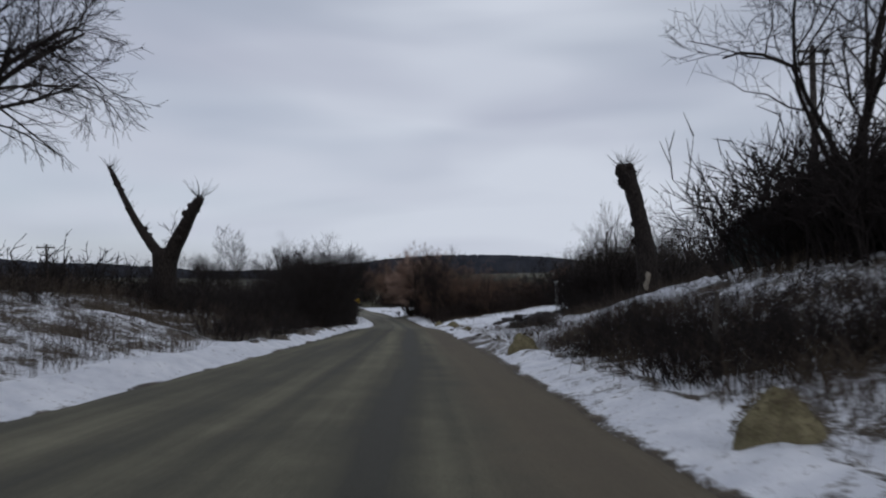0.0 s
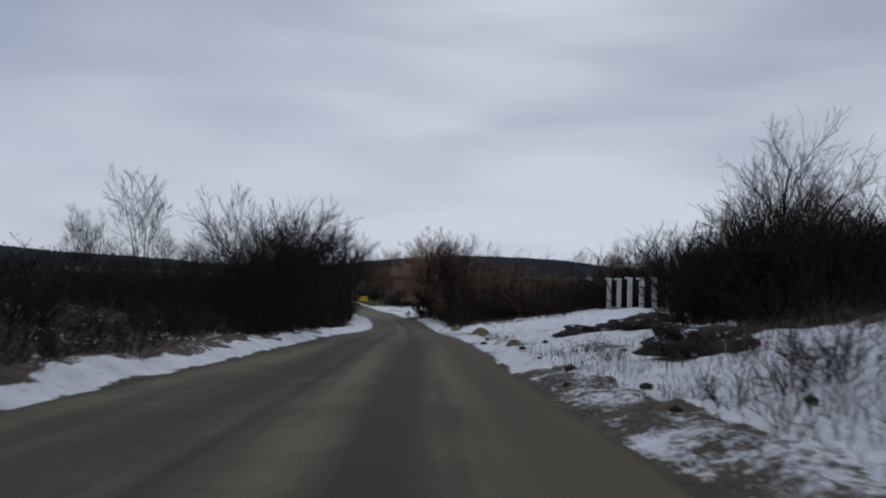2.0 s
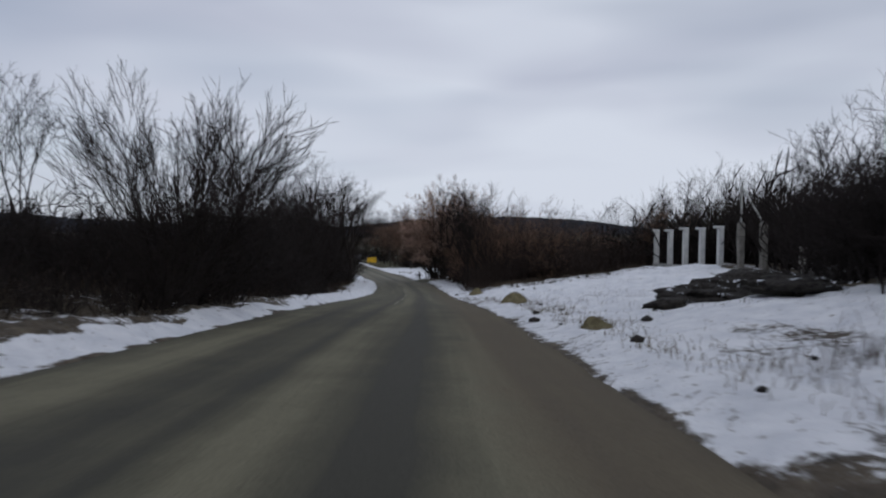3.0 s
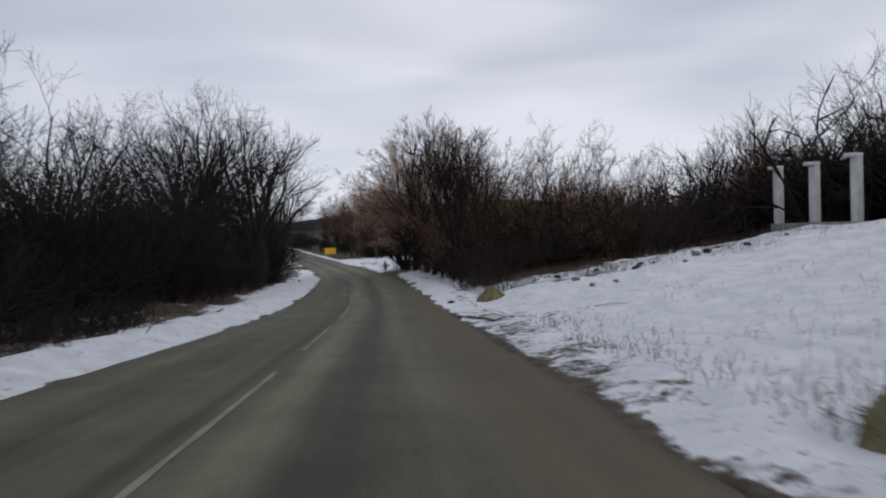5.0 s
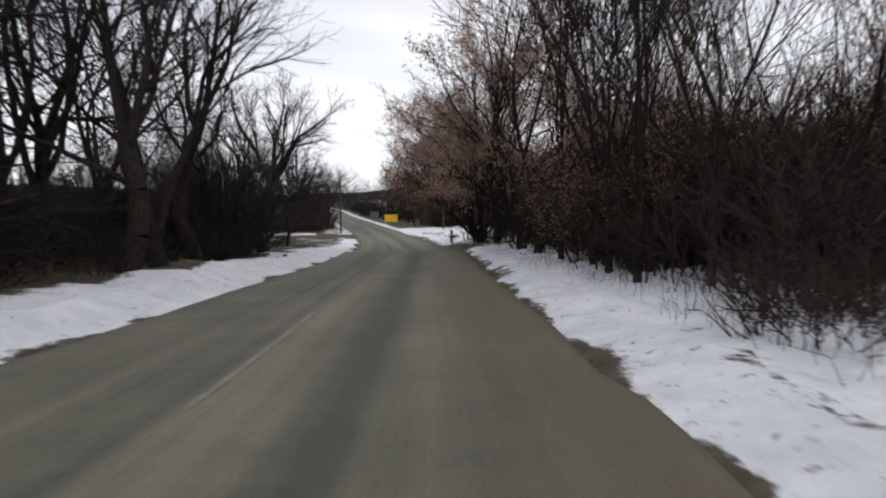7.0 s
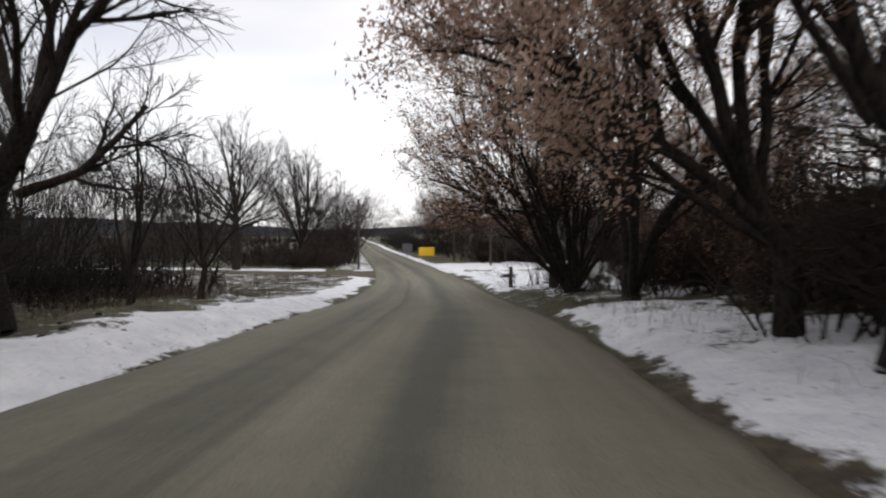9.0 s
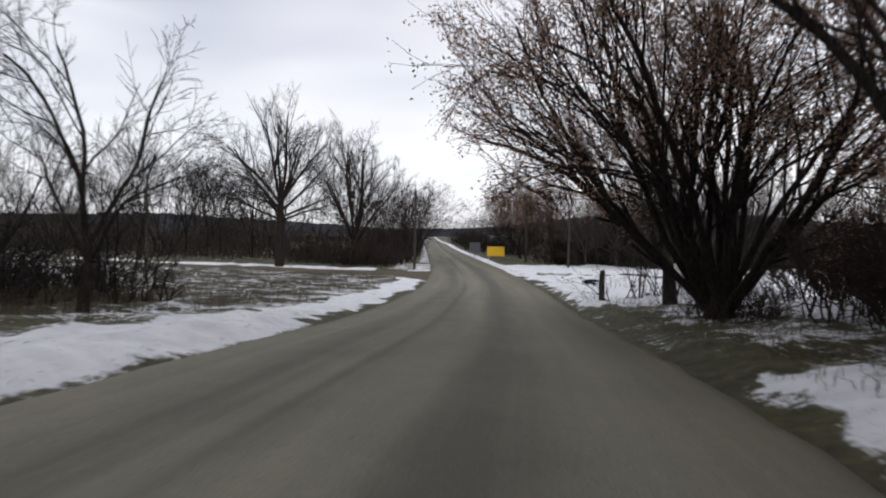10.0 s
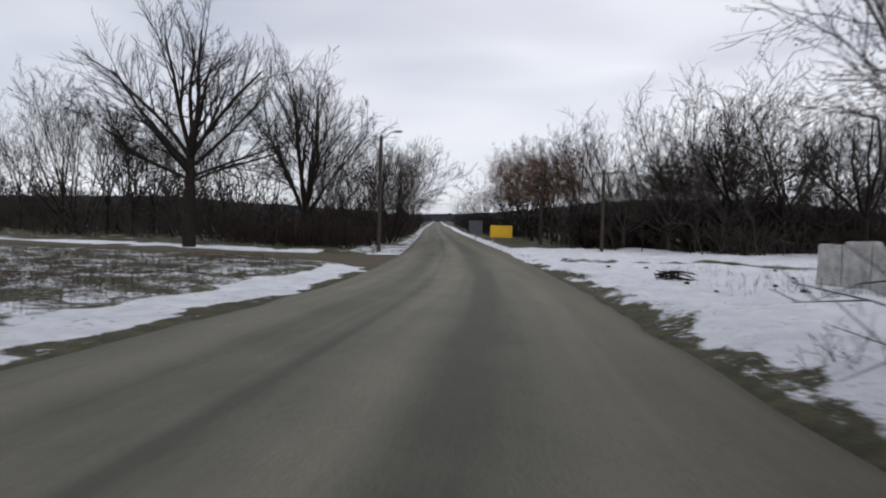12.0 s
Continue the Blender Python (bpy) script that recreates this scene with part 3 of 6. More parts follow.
# ---------------------------------------------------------------- kinds of trees
M_CONCRETE = speckled("weathered_concrete", (0.22, 0.22, 0.21), (0.42, 0.42, 0.40), 3, 40, 0.9, 0.15, 0.01)
M_PALE = speckled("pale_painted_concrete", (0.42, 0.43, 0.43), (0.66, 0.66, 0.64), 4, 40, 0.85, 0.2, 0.01)
M_SOIL = speckled("dark_wet_soil", (0.012, 0.011, 0.011), (0.055, 0.048, 0.042), 4, 30, 0.85, 0.2, 0.06, 0.9)
def rubble_material():
    """Dark soil and rubble, half under snow."""
    m, nt, b = material("snowy_rubble", 0.9, 0.15)
    co = nt.nodes.new("ShaderNodeTexCoord").outputs["Object"]
    soil = ramp_node(nt, noise_node(nt, 9, 5, 0.7, co), (0.35, (0.012, 0.011, 0.011)), (0.7, (0.070, 0.062, 0.054)))
    lie = noise_node(nt, 2.6, 6, 0.7, co)
    snow = ramp_node(nt, lie, (0.60, (0, 0, 0)), (0.65, (1, 1, 1)))
    nt.links.new(mix_node(nt, snow, soil, (0.72, 0.74, 0.79)), b.inputs["Base Color"])
    bump(nt, b, noise_node(nt, 14, 5, 0.7, co), 1.0, 0.08)
    return m


M_RUBBLE = rubble_material()
M_STONE = speckled("grey_stone", (0.10, 0.095, 0.085), (0.26, 0.245, 0.22), 4, 30, 0.9, 0.15, 0.03)
M_MOUND = speckled("yellowed_grass_clump", (0.085, 0.074, 0.042), (0.24, 0.21, 0.125), 5, 45, 0.95, 0.05, 0.05, 0.9)
M_WOOD = bark_material("weathered_pole_wood", (0.028, 0.024, 0.021), (0.085, 0.075, 0.066))
M_CUT = speckled("exposed_pale_wood", (0.13, 0.11, 0.085), (0.34, 0.30, 0.24), 8, 50)
M_YELLOW = speckled("yellow_sign_paint", (0.66, 0.40, 0.012), (0.76, 0.47, 0.016), 1.5, 20, 0.45, 0.4, 0.001, 0.1)
M_STEEL = speckled("dull_grey_steel", (0.20, 0.21, 0.22), (0.34, 0.35, 0.36), 3, 30, 0.5, 0.4, 0.002, 0.2)
M_ROOF = speckled("grey_sheet_roof", (0.16, 0.165, 0.17), (0.27, 0.28, 0.29), 1.2, 18, 0.6, 0.3, 0.01, 0.3)
M_WALLGREEN = speckled("dark_green_boards", (0.018, 0.028, 0.026), (0.04, 0.055, 0.05), 2, 20, 0.8, 0.2, 0.01, 0.3)
M_WHITEWALL = speckled("flaking_whitewash", (0.20, 0.195, 0.185), (0.56, 0.55, 0.53), 2.5, 25, 0.9, 0.1, 0.02, 0.5)
M_WEED = speckled("dead_brown_stalks", (0.035, 0.026, 0.020), (0.105, 0.082, 0.060), 0.8, 9)
M_SIGNBACK = speckled("dull_dark_metal", (0.055, 0.06, 0.07), (0.10, 0.105, 0.12), 2, 25, 0.55, 0.35, 0.002, 0.2)
# brown twigs lightened towards grey: haze put into the colour
M_HAZED_TWIG = speckled("haze_paled_brown_twigs", (0.028, 0.024, 0.021), (0.075, 0.064, 0.055), 0.6, 12)
# dark woods with a bluish tint painted in for the haze of distance
M_HILL = speckled("haze_tinted_woods", (0.020, 0.022, 0.028), (0.050, 0.052, 0.060), 0.03, 0.4, 1.0, 0.0, 1.0, 0.6)
M_LINE = speckled("worn_road_marking", (0.12, 0.113, 0.085), (0.24, 0.23, 0.19), 3, 30, 0.8, 0.2, 0.003, 0.3)

THICKET = [Kind("bare_tree", "bare dark multi-stemmed tree in a roadside thicket", tree_parts(11 + i, 7.5, 0.11, 4, rise=0.07, kids=(7, 5, 4), clear=0.10, fork=2, spread=0.6), M_BARK, M_TWIG) for i in range(3)]
FAN = Kind("bare_tree", "wide bare tree whose many stems fan out from the ground", tree_parts(23, 6.6, 0.09, 9, rise=0.05, wiggle=0.08, kids=(9, 6, 4), clear=0.08, fork=2, spread=0.42, flare=1.0), M_BARK, M_TWIG)
BROWN = [Kind("brown_leaved_tree", "tree still holding withered brown leaves", tree_parts(31 + i, 9.0, 0.14, 3, rise=0.07, kids=(7, 5, 4), clear=0.10, fork=3, spread=0.6), M_BARK, M_TWIG_BROWN, 5600, 0.05) for i in range(3)]
OAK = [Kind("bare_tree", "tall bare dark-trunked tree with crooked spreading limbs", tree_parts(51 + i, 11.0, 0.24, 1, rise=0.05, wiggle=0.17, kids=(8, 6, 5), clear=0.26, fork=5), M_BARK, M_TWIG) for i in range(3)]
UPRIGHT = Kind("bare_tree", "bare tree with several upright stems from one base", tree_parts(67, 9.8, 0.15, 5, rise=0.10, wiggle=0.07, kids=(7, 5, 5), clear=0.12, fork=2, spread=0.5, flare=0.6), M_BARK, M_TWIG)
SLENDER = [Kind("slender_tree", "slender bare young tree", tree_parts(71 + i, 7.5, 0.075, 1, rise=0.12, wiggle=0.1, kids=(8, 5, 4), clear=0.3, fork=4, spread=0.6, flare=0.6), M_BARK, M_TWIG) for i in range(2)]
RED = [Kind("bare_tree", "reddish-brown bare tree with a dense rounded crown", tree_parts(81 + i, 7.5, 0.12, 3, rise=0.06, kids=(8, 5, 4), clear=0.1, fork=2, spread=0.65), M_BARK, M_TWIG_BROWN) for i in range(2)]

SHRUBS = [bush_mesh(91 + i, 2.6, 2.6, 25, M_TWIG, (5, 2), thick=0.016, least=0.016) for i in range(3)]
SHRUBS_BROWN = [bush_mesh(97 + i, 2.6, 2.6, 25, M_TWIG_BROWN, (5, 2), thick=0.016, least=0.016) for i in range(2)]
LOW = [bush_mesh(131 + i, 2.6, 2.8, 20, M_TWIG, (4, 2), thick=0.018, least=0.018) for i in range(2)]
HEDGE = [bush_mesh(111 + i, 2.6, 3.0, 16, M_TWIG, (3, 2), thick=0.024, least=0.026) for i in range(2)]
HEDGE_BROWN = [bush_mesh(115 + i, 2.6, 3.0, 16, M_TWIG_BROWN, (3, 2), thick=0.024, least=0.026) for i in range(2)]
# far hedge in the paled twig colour that stands in for haze
HEDGE_HAZED = [bush_mesh(141 + i, 2.6, 3.0, 16, M_HAZED_TWIG, (3, 2), thick=0.022, least=0.022) for i in range(3)]
WEEDY = [bush_mesh(101 + i, 1.0, 1.1, 15, M_WEED, (3, 1), 0.05, 0.5, 0.009, 0.007) for i in range(2)]
SAPLINGS = [bush_mesh(151 + i, 2.4, 0.7, 5, M_TWIG, (5, 2), 0.05, 0.5, 0.017, 0.008) for i in range(2)]
DOME = [Kind("bare_tree", "dense round-topped bare tree of the thicket", dome_parts(201 + i, 5.0, 3.0, 22, 0.055), M_BARK, M_TWIG) for i in range(3)]
DOME_TALL = [Kind("bare_tree", "tall round-topped bare tree with many fine twigs", dome_parts(211 + i, 10.0, 4.2, 18, 0.10, (9, 7, 3), 3, 0.85), M_BARK, M_HAZED_TWIG) for i in range(2)]
DOME_BROWN = [Kind("brown_leaved_tree", "round bushy tree still holding withered brown leaves", dome_parts(221 + i, 6.0, 3.2, 22, 0.06), M_BARK, M_TWIG_BROWN, 7000, 0.045) for i in range(2)]

rng = random.Random(5)
DARK = "dense dark leafless thicket shrub"
BROWNISH = "dense reddish-brown leafless thicket shrub"


def thicket(side, y0, y1, d0, d1, trees, shrubs, kinds, scale, meshes, label, group, low=0.8, high=1.3, top=1.0):
    for i in range(trees):
        y, d = y0 + (y1 - y0) * (i + rng.random()) / trees, rng.uniform(d0, d1) * side
        rng.choice(kinds).plant(at_side(d, y), y, scale * rng.uniform(0.75, 1.12), rng.uniform(0, 360), group=group)
    for i in range(shrubs):
        y, d = y0 + (y1 - y0) * (i + rng.random()) / shrubs, rng.uniform(d0, d1) * side
        shrub(meshes, rng.randrange(9), at_side(d, y), y, rng.uniform(low, high), rng.uniform(0, 360), label, group, top)


def row(kind, rows, group="", label=""):
    for x, y, size, turn in rows:
        kind.plant(x, y, size, turn, label, group)


# ---- left of the road, downhill
FAN.plant(-8.1, 42.4, 0.66, 150, stretch=1.1)
row(DOME[2], [(-8.0, 43.0, 0.92, 0)], "round trees of the left thicket")
row(SLENDER[0], [(-14.9, 46.1, 0.74, 0), (-15.6, 43.0, 0.48, 70)], "young trees by the thicket")
row(SLENDER[1], [(-15.3, 65.8, 0.98, 40), (-17.5, 45.5, 0.5, 10)], "young trees by the thicket")
thicket(-1, 36, 57, 4.9, 9.5, 0, 34, THICKET, 0.55, SHRUBS, DARK, "left thicket by the pollard", 0.6, 1.05)
row(DOME[0], [(-7.6, 40.4, 0.50, 20), (-9.6, 47.5, 0.70, 80), (-11.2, 38.5, 0.36, 140)], "round trees of the left thicket")
row(DOME[1], [(-10.4, 51.5, 0.80, 0), (-12.0, 44.0, 0.46, 200)], "round trees of the left thicket")
brush("brush", "low dark brush along the bank", LOW, side_places(-1, 20, 64, 3.95, 6.0, 74, 0.20, 0.44), 31)
brush("brush", "dark brush along the bank", LOW, side_places(-1, 25, 40, 5.6, 11, 26, 0.35, 0.62), 32)
brush("brush", "brush round the pollard", LOW, side_places(-1, 18, 38, 8.5, 20, 24, 0.35, 0.72), 33)
brush("brush", "dark brush behind the left bank", HEDGE, side_places(-1, 24, 60, 12, 24, 40, 0.7, 1.1) + side_places(-1, 57, 104, 15, 26, 60, 1.0, 1.6), 2)
thicket(-1, 57, 79, 5.6, 8.0, 0, 20, THICKET, 0.6, SHRUBS, DARK, "left roadside thicket", 0.5, 0.95)
thicket(-1, 57, 79, 8.0, 13, 2, 24, THICKET, 0.8, SHRUBS, DARK, "left roadside thicket", 1.0, 1.5)
row(DOME[0], [(-12.4, 60.0, 1.05, 0), (-13.8, 69.0, 1.25, 100), (-12.6, 75.0, 1.2, 210)], "round trees of the roadside thicket")
row(DOME[1], [(-14.6, 63.5, 1.15, 50), (-14.2, 77.2, 1.5, 0), (-15.8, 72.5, 1.45, 160)], "round trees of the roadside thicket")
row(DOME[2], [(-12.0, 66.0, 1.1, 90), (-16.8, 66.5, 1.35, 250), (-11.8, 71.5, 1.0, 330)], "round trees of the roadside thicket")
thicket(-1, 79, 97, 7.0, 14, 0, 30, THICKET, 0.78, SHRUBS, DARK, "left roadside thicket", 0.6, 1.15)
thicket(-1, 78, 93, 5.0, 6.6, 0, 10, THICKET, 0.6, SHRUBS, DARK, "left roadside thicket", 0.3, 0.5)
row(DOME_TALL[0], [(-14.2, 92.6, 0.64, 30)], label="round bare tree leaning over the snowy verge")
row(DOME[2], [(-13.6, 90.5, 1.0, 10), (-15.0, 94.5, 1.2, 80)], "round trees of the roadside thicket")
row(OAK[0], [(-16.6, 86.0, 0.95, 130)], "crooked trees in the thicket")
row(OAK[2], [(-15.2, 82.5, 0.85, 80), (-18.5, 92.0, 0.9, 210)], "crooked trees in the thicket")
row(OAK[1], [(-14.6, 78.6, 0.75, 300), (-19.0, 78.0, 0.85, 20)], "crooked trees in the thicket")
row(UPRIGHT, [(-27.5, 112.0, 0.62, 90), (-29.0, 107.0, 0.7, 200)], "open spreading trees at the field edge")
row(SLENDER[0], [(-22.5, 105.5, 1.0, 60), (-20.0, 102.0, 1.0, 0)], "young trees at the field edge")
row(SLENDER[1], [(-24.5, 104.5, 1.1, 100), (-30.0, 110.0, 1.05, 10)], "young trees at the field edge")
thicket(-1, 96, 112, 8.3, 15, 3, 30, THICKET, 0.6, LOW, DARK, "hedge at the field edge", 0.5, 0.9)
brush("brush", "dark brush at the field edge", HEDGE, side_places(-1, 98, 116, 13, 34, 60, 0.7, 1.1), 3)

# ---- beyond the junction, left
def crowned_tree(label, seed, girth, bole, height, radius, limbs, kids, opening, bark=M_BARK, twig=M_TWIG):
    """A bare tree: straight trunk, limbs that rise from its upper half and end on one rounded crown."""
    rg = np.random.default_rng(seed)
    out = [[] for _ in range(4)]
    steps = np.linspace(0, bole, 7)
    trunk = [(0, 0, -0.4, 0, 0, 0.0, girth * 1.7, girth * 1.25)]
    trunk += [(0, 0, a, 0, 0, b, girth * (1.25 - 0.5 * a / bole), girth * (1.25 - 0.5 * b / bole)) for a, b in zip(steps, steps[1:])]
    for s in range(limbs):
        a, f = s * 2.39996 + rg.uniform(-0.3, 0.3), (s + rg.random()) / limbs
        tilt, up = opening * math.sqrt(f), bole * (1 - 0.38 * f)
        reach = 0.72 * rg.uniform(0.92, 1.05) / math.sqrt((math.sin(tilt) / radius) ** 2 + (math.cos(tilt) / (height - up)) ** 2)
        way = (math.cos(a) * math.sin(tilt), math.sin(a) * math.sin(tilt), math.cos(tilt))
        grow(rg, (0, 0, up), way, reach, girth * (0.52 - 0.22 * f), 0, 3, 0.045, 0.07, 0.52, kids, out, 0.013)
    return Kind("bare_tree", label, (trunk, out), bark, twig)


crowned_tree("big bare tree with a straight trunk and wide open rounded crown", 61, 0.34, 6.4, 16.6, 8.6, 14, (8, 6, 5), 1.2).plant(-37.3, 147.6, 1.0, 0)
crowned_tree("tall bare tree with several upright stems from one base", 64, 0.28, 2.8, 16.4, 6.8, 12, (9, 6, 5), 0.66).plant(-33.4, 155.0, 1.0, 0)
row(RED[0], [(-29.0, 157.0, 0.80, 0), (-30.5, 163.0, 1.05, 90), (-33.0, 170.0, 1.15, 200), (-34.0, 162.4, 1.0, 30)], "reddish trees beside the junction")
row(RED[1], [(-32.0, 158.5, 0.85, 50), (-31.5, 167.0, 1.1, 120), (-36.0, 178.0, 1.25, 300), (-42.0, 192.0, 1.3, 20), (-34.5, 174.0, 1.1, 260)], "reddish trees beside the junction")
row(SLENDER[0], [(-58.0, 168.0, 1.35, 0), (-52.0, 166.0, 1.3, 40), (-49.0, 165.0, 1.1, 80), (-70.0, 168.0, 1.95, 20), (-46.0, 163.0, 1.3, 10), (-54.0, 161.0, 1.2, 130)], "far row of thin trees")
row(SLENDER[1], [(-55.0, 170.0, 1.5, 0), (-61.0, 165.0, 1.6, 90), (-64.0, 172.0, 1.6, 200), (-76.0, 168.0, 1.5, 120), (-43.0, 166.0, 1.25, 10), (-57.0, 164.0, 1.45, 210)], "far row of thin trees")
row(UPRIGHT, [(-62.5, 163.0, 1.2, 0), (-82.0, 166.0, 1.1, 70), (-95.0, 160.0, 1.0, 30), (-74.0, 158.0, 0.8, 150)], "far row of thin trees")
brush("brush", "reddish scrub along the far road", HEDGE_BROWN, side_places(-1, 152, 205, 5.2, 10, 44, 0.7, 1.4), 4)
brush("brush", "dark wood far behind the field", HEDGE_HAZED, [(-50 - 84 * (i + rng.random()) / 70, 166 + rng.uniform(0, 26), rng.choice((1.3, 1.6, 2.2, 2.8, 3.4)), 0.95) for i in range(70)], 15)
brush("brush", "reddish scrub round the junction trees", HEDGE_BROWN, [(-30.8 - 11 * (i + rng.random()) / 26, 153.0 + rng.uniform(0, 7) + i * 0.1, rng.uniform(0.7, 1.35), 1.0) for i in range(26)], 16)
brush("brush", "dark hedge behind the field", HEDGE_HAZED, [(-34 - 84 * (i + rng.random()) / 56, 153 + rng.uniform(0, 16) + i * 0.12, rng.choice((0.6, 0.8, 1.0, 1.3, 1.7)), 0.9) for i in range(56) if i % 9 != 4], 5)

# ---- right of the road, downhill
OAK[2].plant(9.9, 15.2, 0.74, 100, "bare tree standing above dense brush")
thicket(1, 12.5, 20.5, 11.6, 16, 3, 26, THICKET, 0.5, SHRUBS, DARK, "brush on the right bank", 0.95, 1.45)
brush("brush", "low brush on the bank", LOW, side_places(1, 6, 19, 5.2, 8.6, 26, 0.20, 0.38) + side_places(1, 20, 26, 4.6, 6.5, 8, 0.16, 0.28), 34)
thicket(1, 34.5, 42.5, 11.2, 14.8, 0, 26, THICKET, 0.78, SHRUBS, DARK, "right thicket behind the pollard", 0.75, 1.2)
row(DOME_TALL[0], [(9.9, 38.0, 0.69, 130)], "round trees behind the pollard")
row(DOME_TALL[1], [(12.6, 39.0, 0.54, 10), (14.6, 39.6, 0.56, 80), (9.2, 40.2, 0.46, 200)], "round trees behind the pollard")
row(DOME[2], [(11.2, 39.4, 1.0, 0), (8.8, 36.4, 0.55, 200), (12.2, 41.6, 0.85, 130)], "round trees behind the pollard")
thicket(1, 62, 104, 24, 36, 9, 0, THICKET, 1.1, SHRUBS, DARK, "wood behind the yard")
row(DOME_TALL[1], [(17.4, 86.0, 0.98, 0), (20.5, 80.0, 1.0, 90), (24.0, 74.0, 1.0, 200), (13.4, 106.7, 1.05, 40), (9.2, 104.5, 0.82, 300), (14.2, 92.0, 0.64, 120), (26.8, 101.8, 1.32, 60)], "wood behind the yard")
row(DOME_TALL[0], [(21.5, 91.0, 0.85, 130), (1.6, 97.8, 1.22, 0), (9.2, 92.0, 0.64, 70), (7.0, 97.4, 0.78, 250), (22.9, 103.2, 1.22, 20), (30.5, 100.4, 1.25, 160)], "wood behind the yard")
brush("brush", "dense dark wood edge behind the yard", HEDGE, side_places(1, 30, 100, 23, 40, 80, 1.2, 2.2), 6)
thicket(1, 77, 98, 6.0, 8.2, 0, 26, BROWN, 0.62, SHRUBS_BROWN, BROWNISH, "brown roadside thicket", 0.55, 0.95)
thicket(1, 78, 96, 8.0, 14, 3, 34, BROWN, 0.58, SHRUBS_BROWN, BROWNISH, "brown roadside thicket", 0.9, 1.5)
row(BROWN[1], [(1.4, 81.0, 0.70, 40)], "brown roadside thicket")
row(DOME_BROWN[0], [(3.6, 82.4, 0.92, 0), (0.6, 85.5, 1.08, 70), (6.8, 86.5, 0.85, 200), (1.6, 91.0, 1.0, 140)], "round brown trees of the thicket")
row(DOME_BROWN[1], [(5.6, 79.6, 0.75, 30), (3.8, 88.0, 0.98, 100), (-0.6, 88.6, 1.15, 250), (8.5, 91.0, 0.9, 310)], "round brown trees of the thicket")
thicket(1, 83, 94, 14, 26, 4, 14, BROWN, 0.62, SHRUBS_BROWN, BROWNISH, "brown roadside thicket", 0.9, 1.3)
foot = [(-1.3 + 3.6 * f + rng.uniform(0.0, 1.2), 74.3 + 8.6 * f + rng.uniform(-0.3, 0.5), rng.uniform(0.20, 0.30) + 0.40 * f, 1.0) for f in [(i + rng.random()) / 32 for i in range(32)]]
brush("brush", "dense brown brush at the foot of the thicket", HEDGE_BROWN, foot, 38)
brush("brush", "brown brush deep in the thicket", HEDGE_BROWN, side_places(1, 80, 108, 12, 24, 50, 1.0, 1.7), 7)
row(SLENDER[1], [(-1.1, 81.6, 1.0, 10), (-1.5, 85.0, 1.1, 100), (-2.0, 88.6, 1.15, 200)], "slim trunks at the thicket edge")
row(SLENDER[0], [(-0.4, 79.4, 0.8, 40), (-1.4, 83.2, 0.95, 300)], "slim trunks at the thicket edge")
row(BROWN[2], [(1.2, 105.5, 0.65, 0)], "brown trees behind the verge")
row(DOME_BROWN[0], [(-1.4, 101.2, 0.66, 20), (0.2, 107.8, 0.9, 200)], "brown trees behind the verge")
row(DOME_BROWN[1], [(-1.0, 105.2, 0.9, 60), (-1.2, 112.6, 0.75, 150)], "brown trees behind the verge")
thicket(1, 96, 112, 6.9, 9.5, 0, 14, BROWN, 0.7, SHRUBS_BROWN, BROWNISH, "brown brush behind the verge", 0.5, 0.9)
thicket(1, 98, 107, 7.8, 13, 0, 18, BROWN, 0.7, SHRUBS_BROWN, BROWNISH, "brown brush behind the verge", 0.75, 1.2)
thicket(1, 111, 121, 9.8, 16, 2, 10, BROWN, 0.6, SHRUBS_BROWN, BROWNISH, "brown trees behind the verge", 0.7, 1.2)
thicket(1, 105, 113, 9.5, 15, 2, 14, BROWN, 0.6, SHRUBS_BROWN, BROWNISH, "brown brush behind the verge", 0.7, 1.15)

brush("brush", "dense dark brush on the bank above the verge", LOW, side_places(1, 6.4, 15.5, 4.9, 7.2, 46, 0.20, 0.40), 37)
brush("brush", "low dark brush round the leaning pollard", LOW, side_places(1, 27.8, 36, 9.6, 16, 34, 0.28, 0.55), 35)
row(DOME[0], [(5.8, 99.0, 1.55, 0), (12.2, 103.5, 1.6, 120)], "dark trees behind the brown thicket")
row(DOME[1], [(8.6, 101.0, 1.6, 60), (16.0, 101.0, 1.6, 200)], "dark trees behind the brown thicket")
row(DOME[2], [(12.6, 46.8, 1.0, 0), (15.0, 45.0, 1.0, 140)], "dark trees beside the yard")
thicket(1, 44, 49, 14.0, 18, 0, 12, THICKET, 0.6, SHRUBS, DARK, "dark trees beside the yard", 0.8, 1.3)
brush("brush", "tall dark wood right behind the fence", HEDGE, side_places(1, 60, 100, 24.0, 31, 56, 1.8, 2.6), 36)
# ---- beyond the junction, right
# grey bark and paled twigs carry the haze over these far crowns
BROAD = [crowned_tree("broad bare tree with a low rounded crown", 301 + i, 0.20, 2.6, 11.0, 5.6, 12, (8, 6, 5), 1.25, M_BARK_GREY, M_HAZED_TWIG) for i in range(2)]
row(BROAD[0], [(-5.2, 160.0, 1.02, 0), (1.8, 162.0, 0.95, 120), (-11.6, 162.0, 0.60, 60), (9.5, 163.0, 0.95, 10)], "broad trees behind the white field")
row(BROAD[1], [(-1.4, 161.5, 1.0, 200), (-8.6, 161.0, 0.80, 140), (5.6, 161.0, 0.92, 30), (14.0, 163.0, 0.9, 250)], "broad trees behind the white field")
row(DOME[0], [(-14.5, 165.0, 0.85, 0), (-10.0, 163.5, 0.95, 90), (-3.2, 163.0, 1.2, 200), (3.6, 164.5, 1.2, 20)], "broad trees behind the white field")
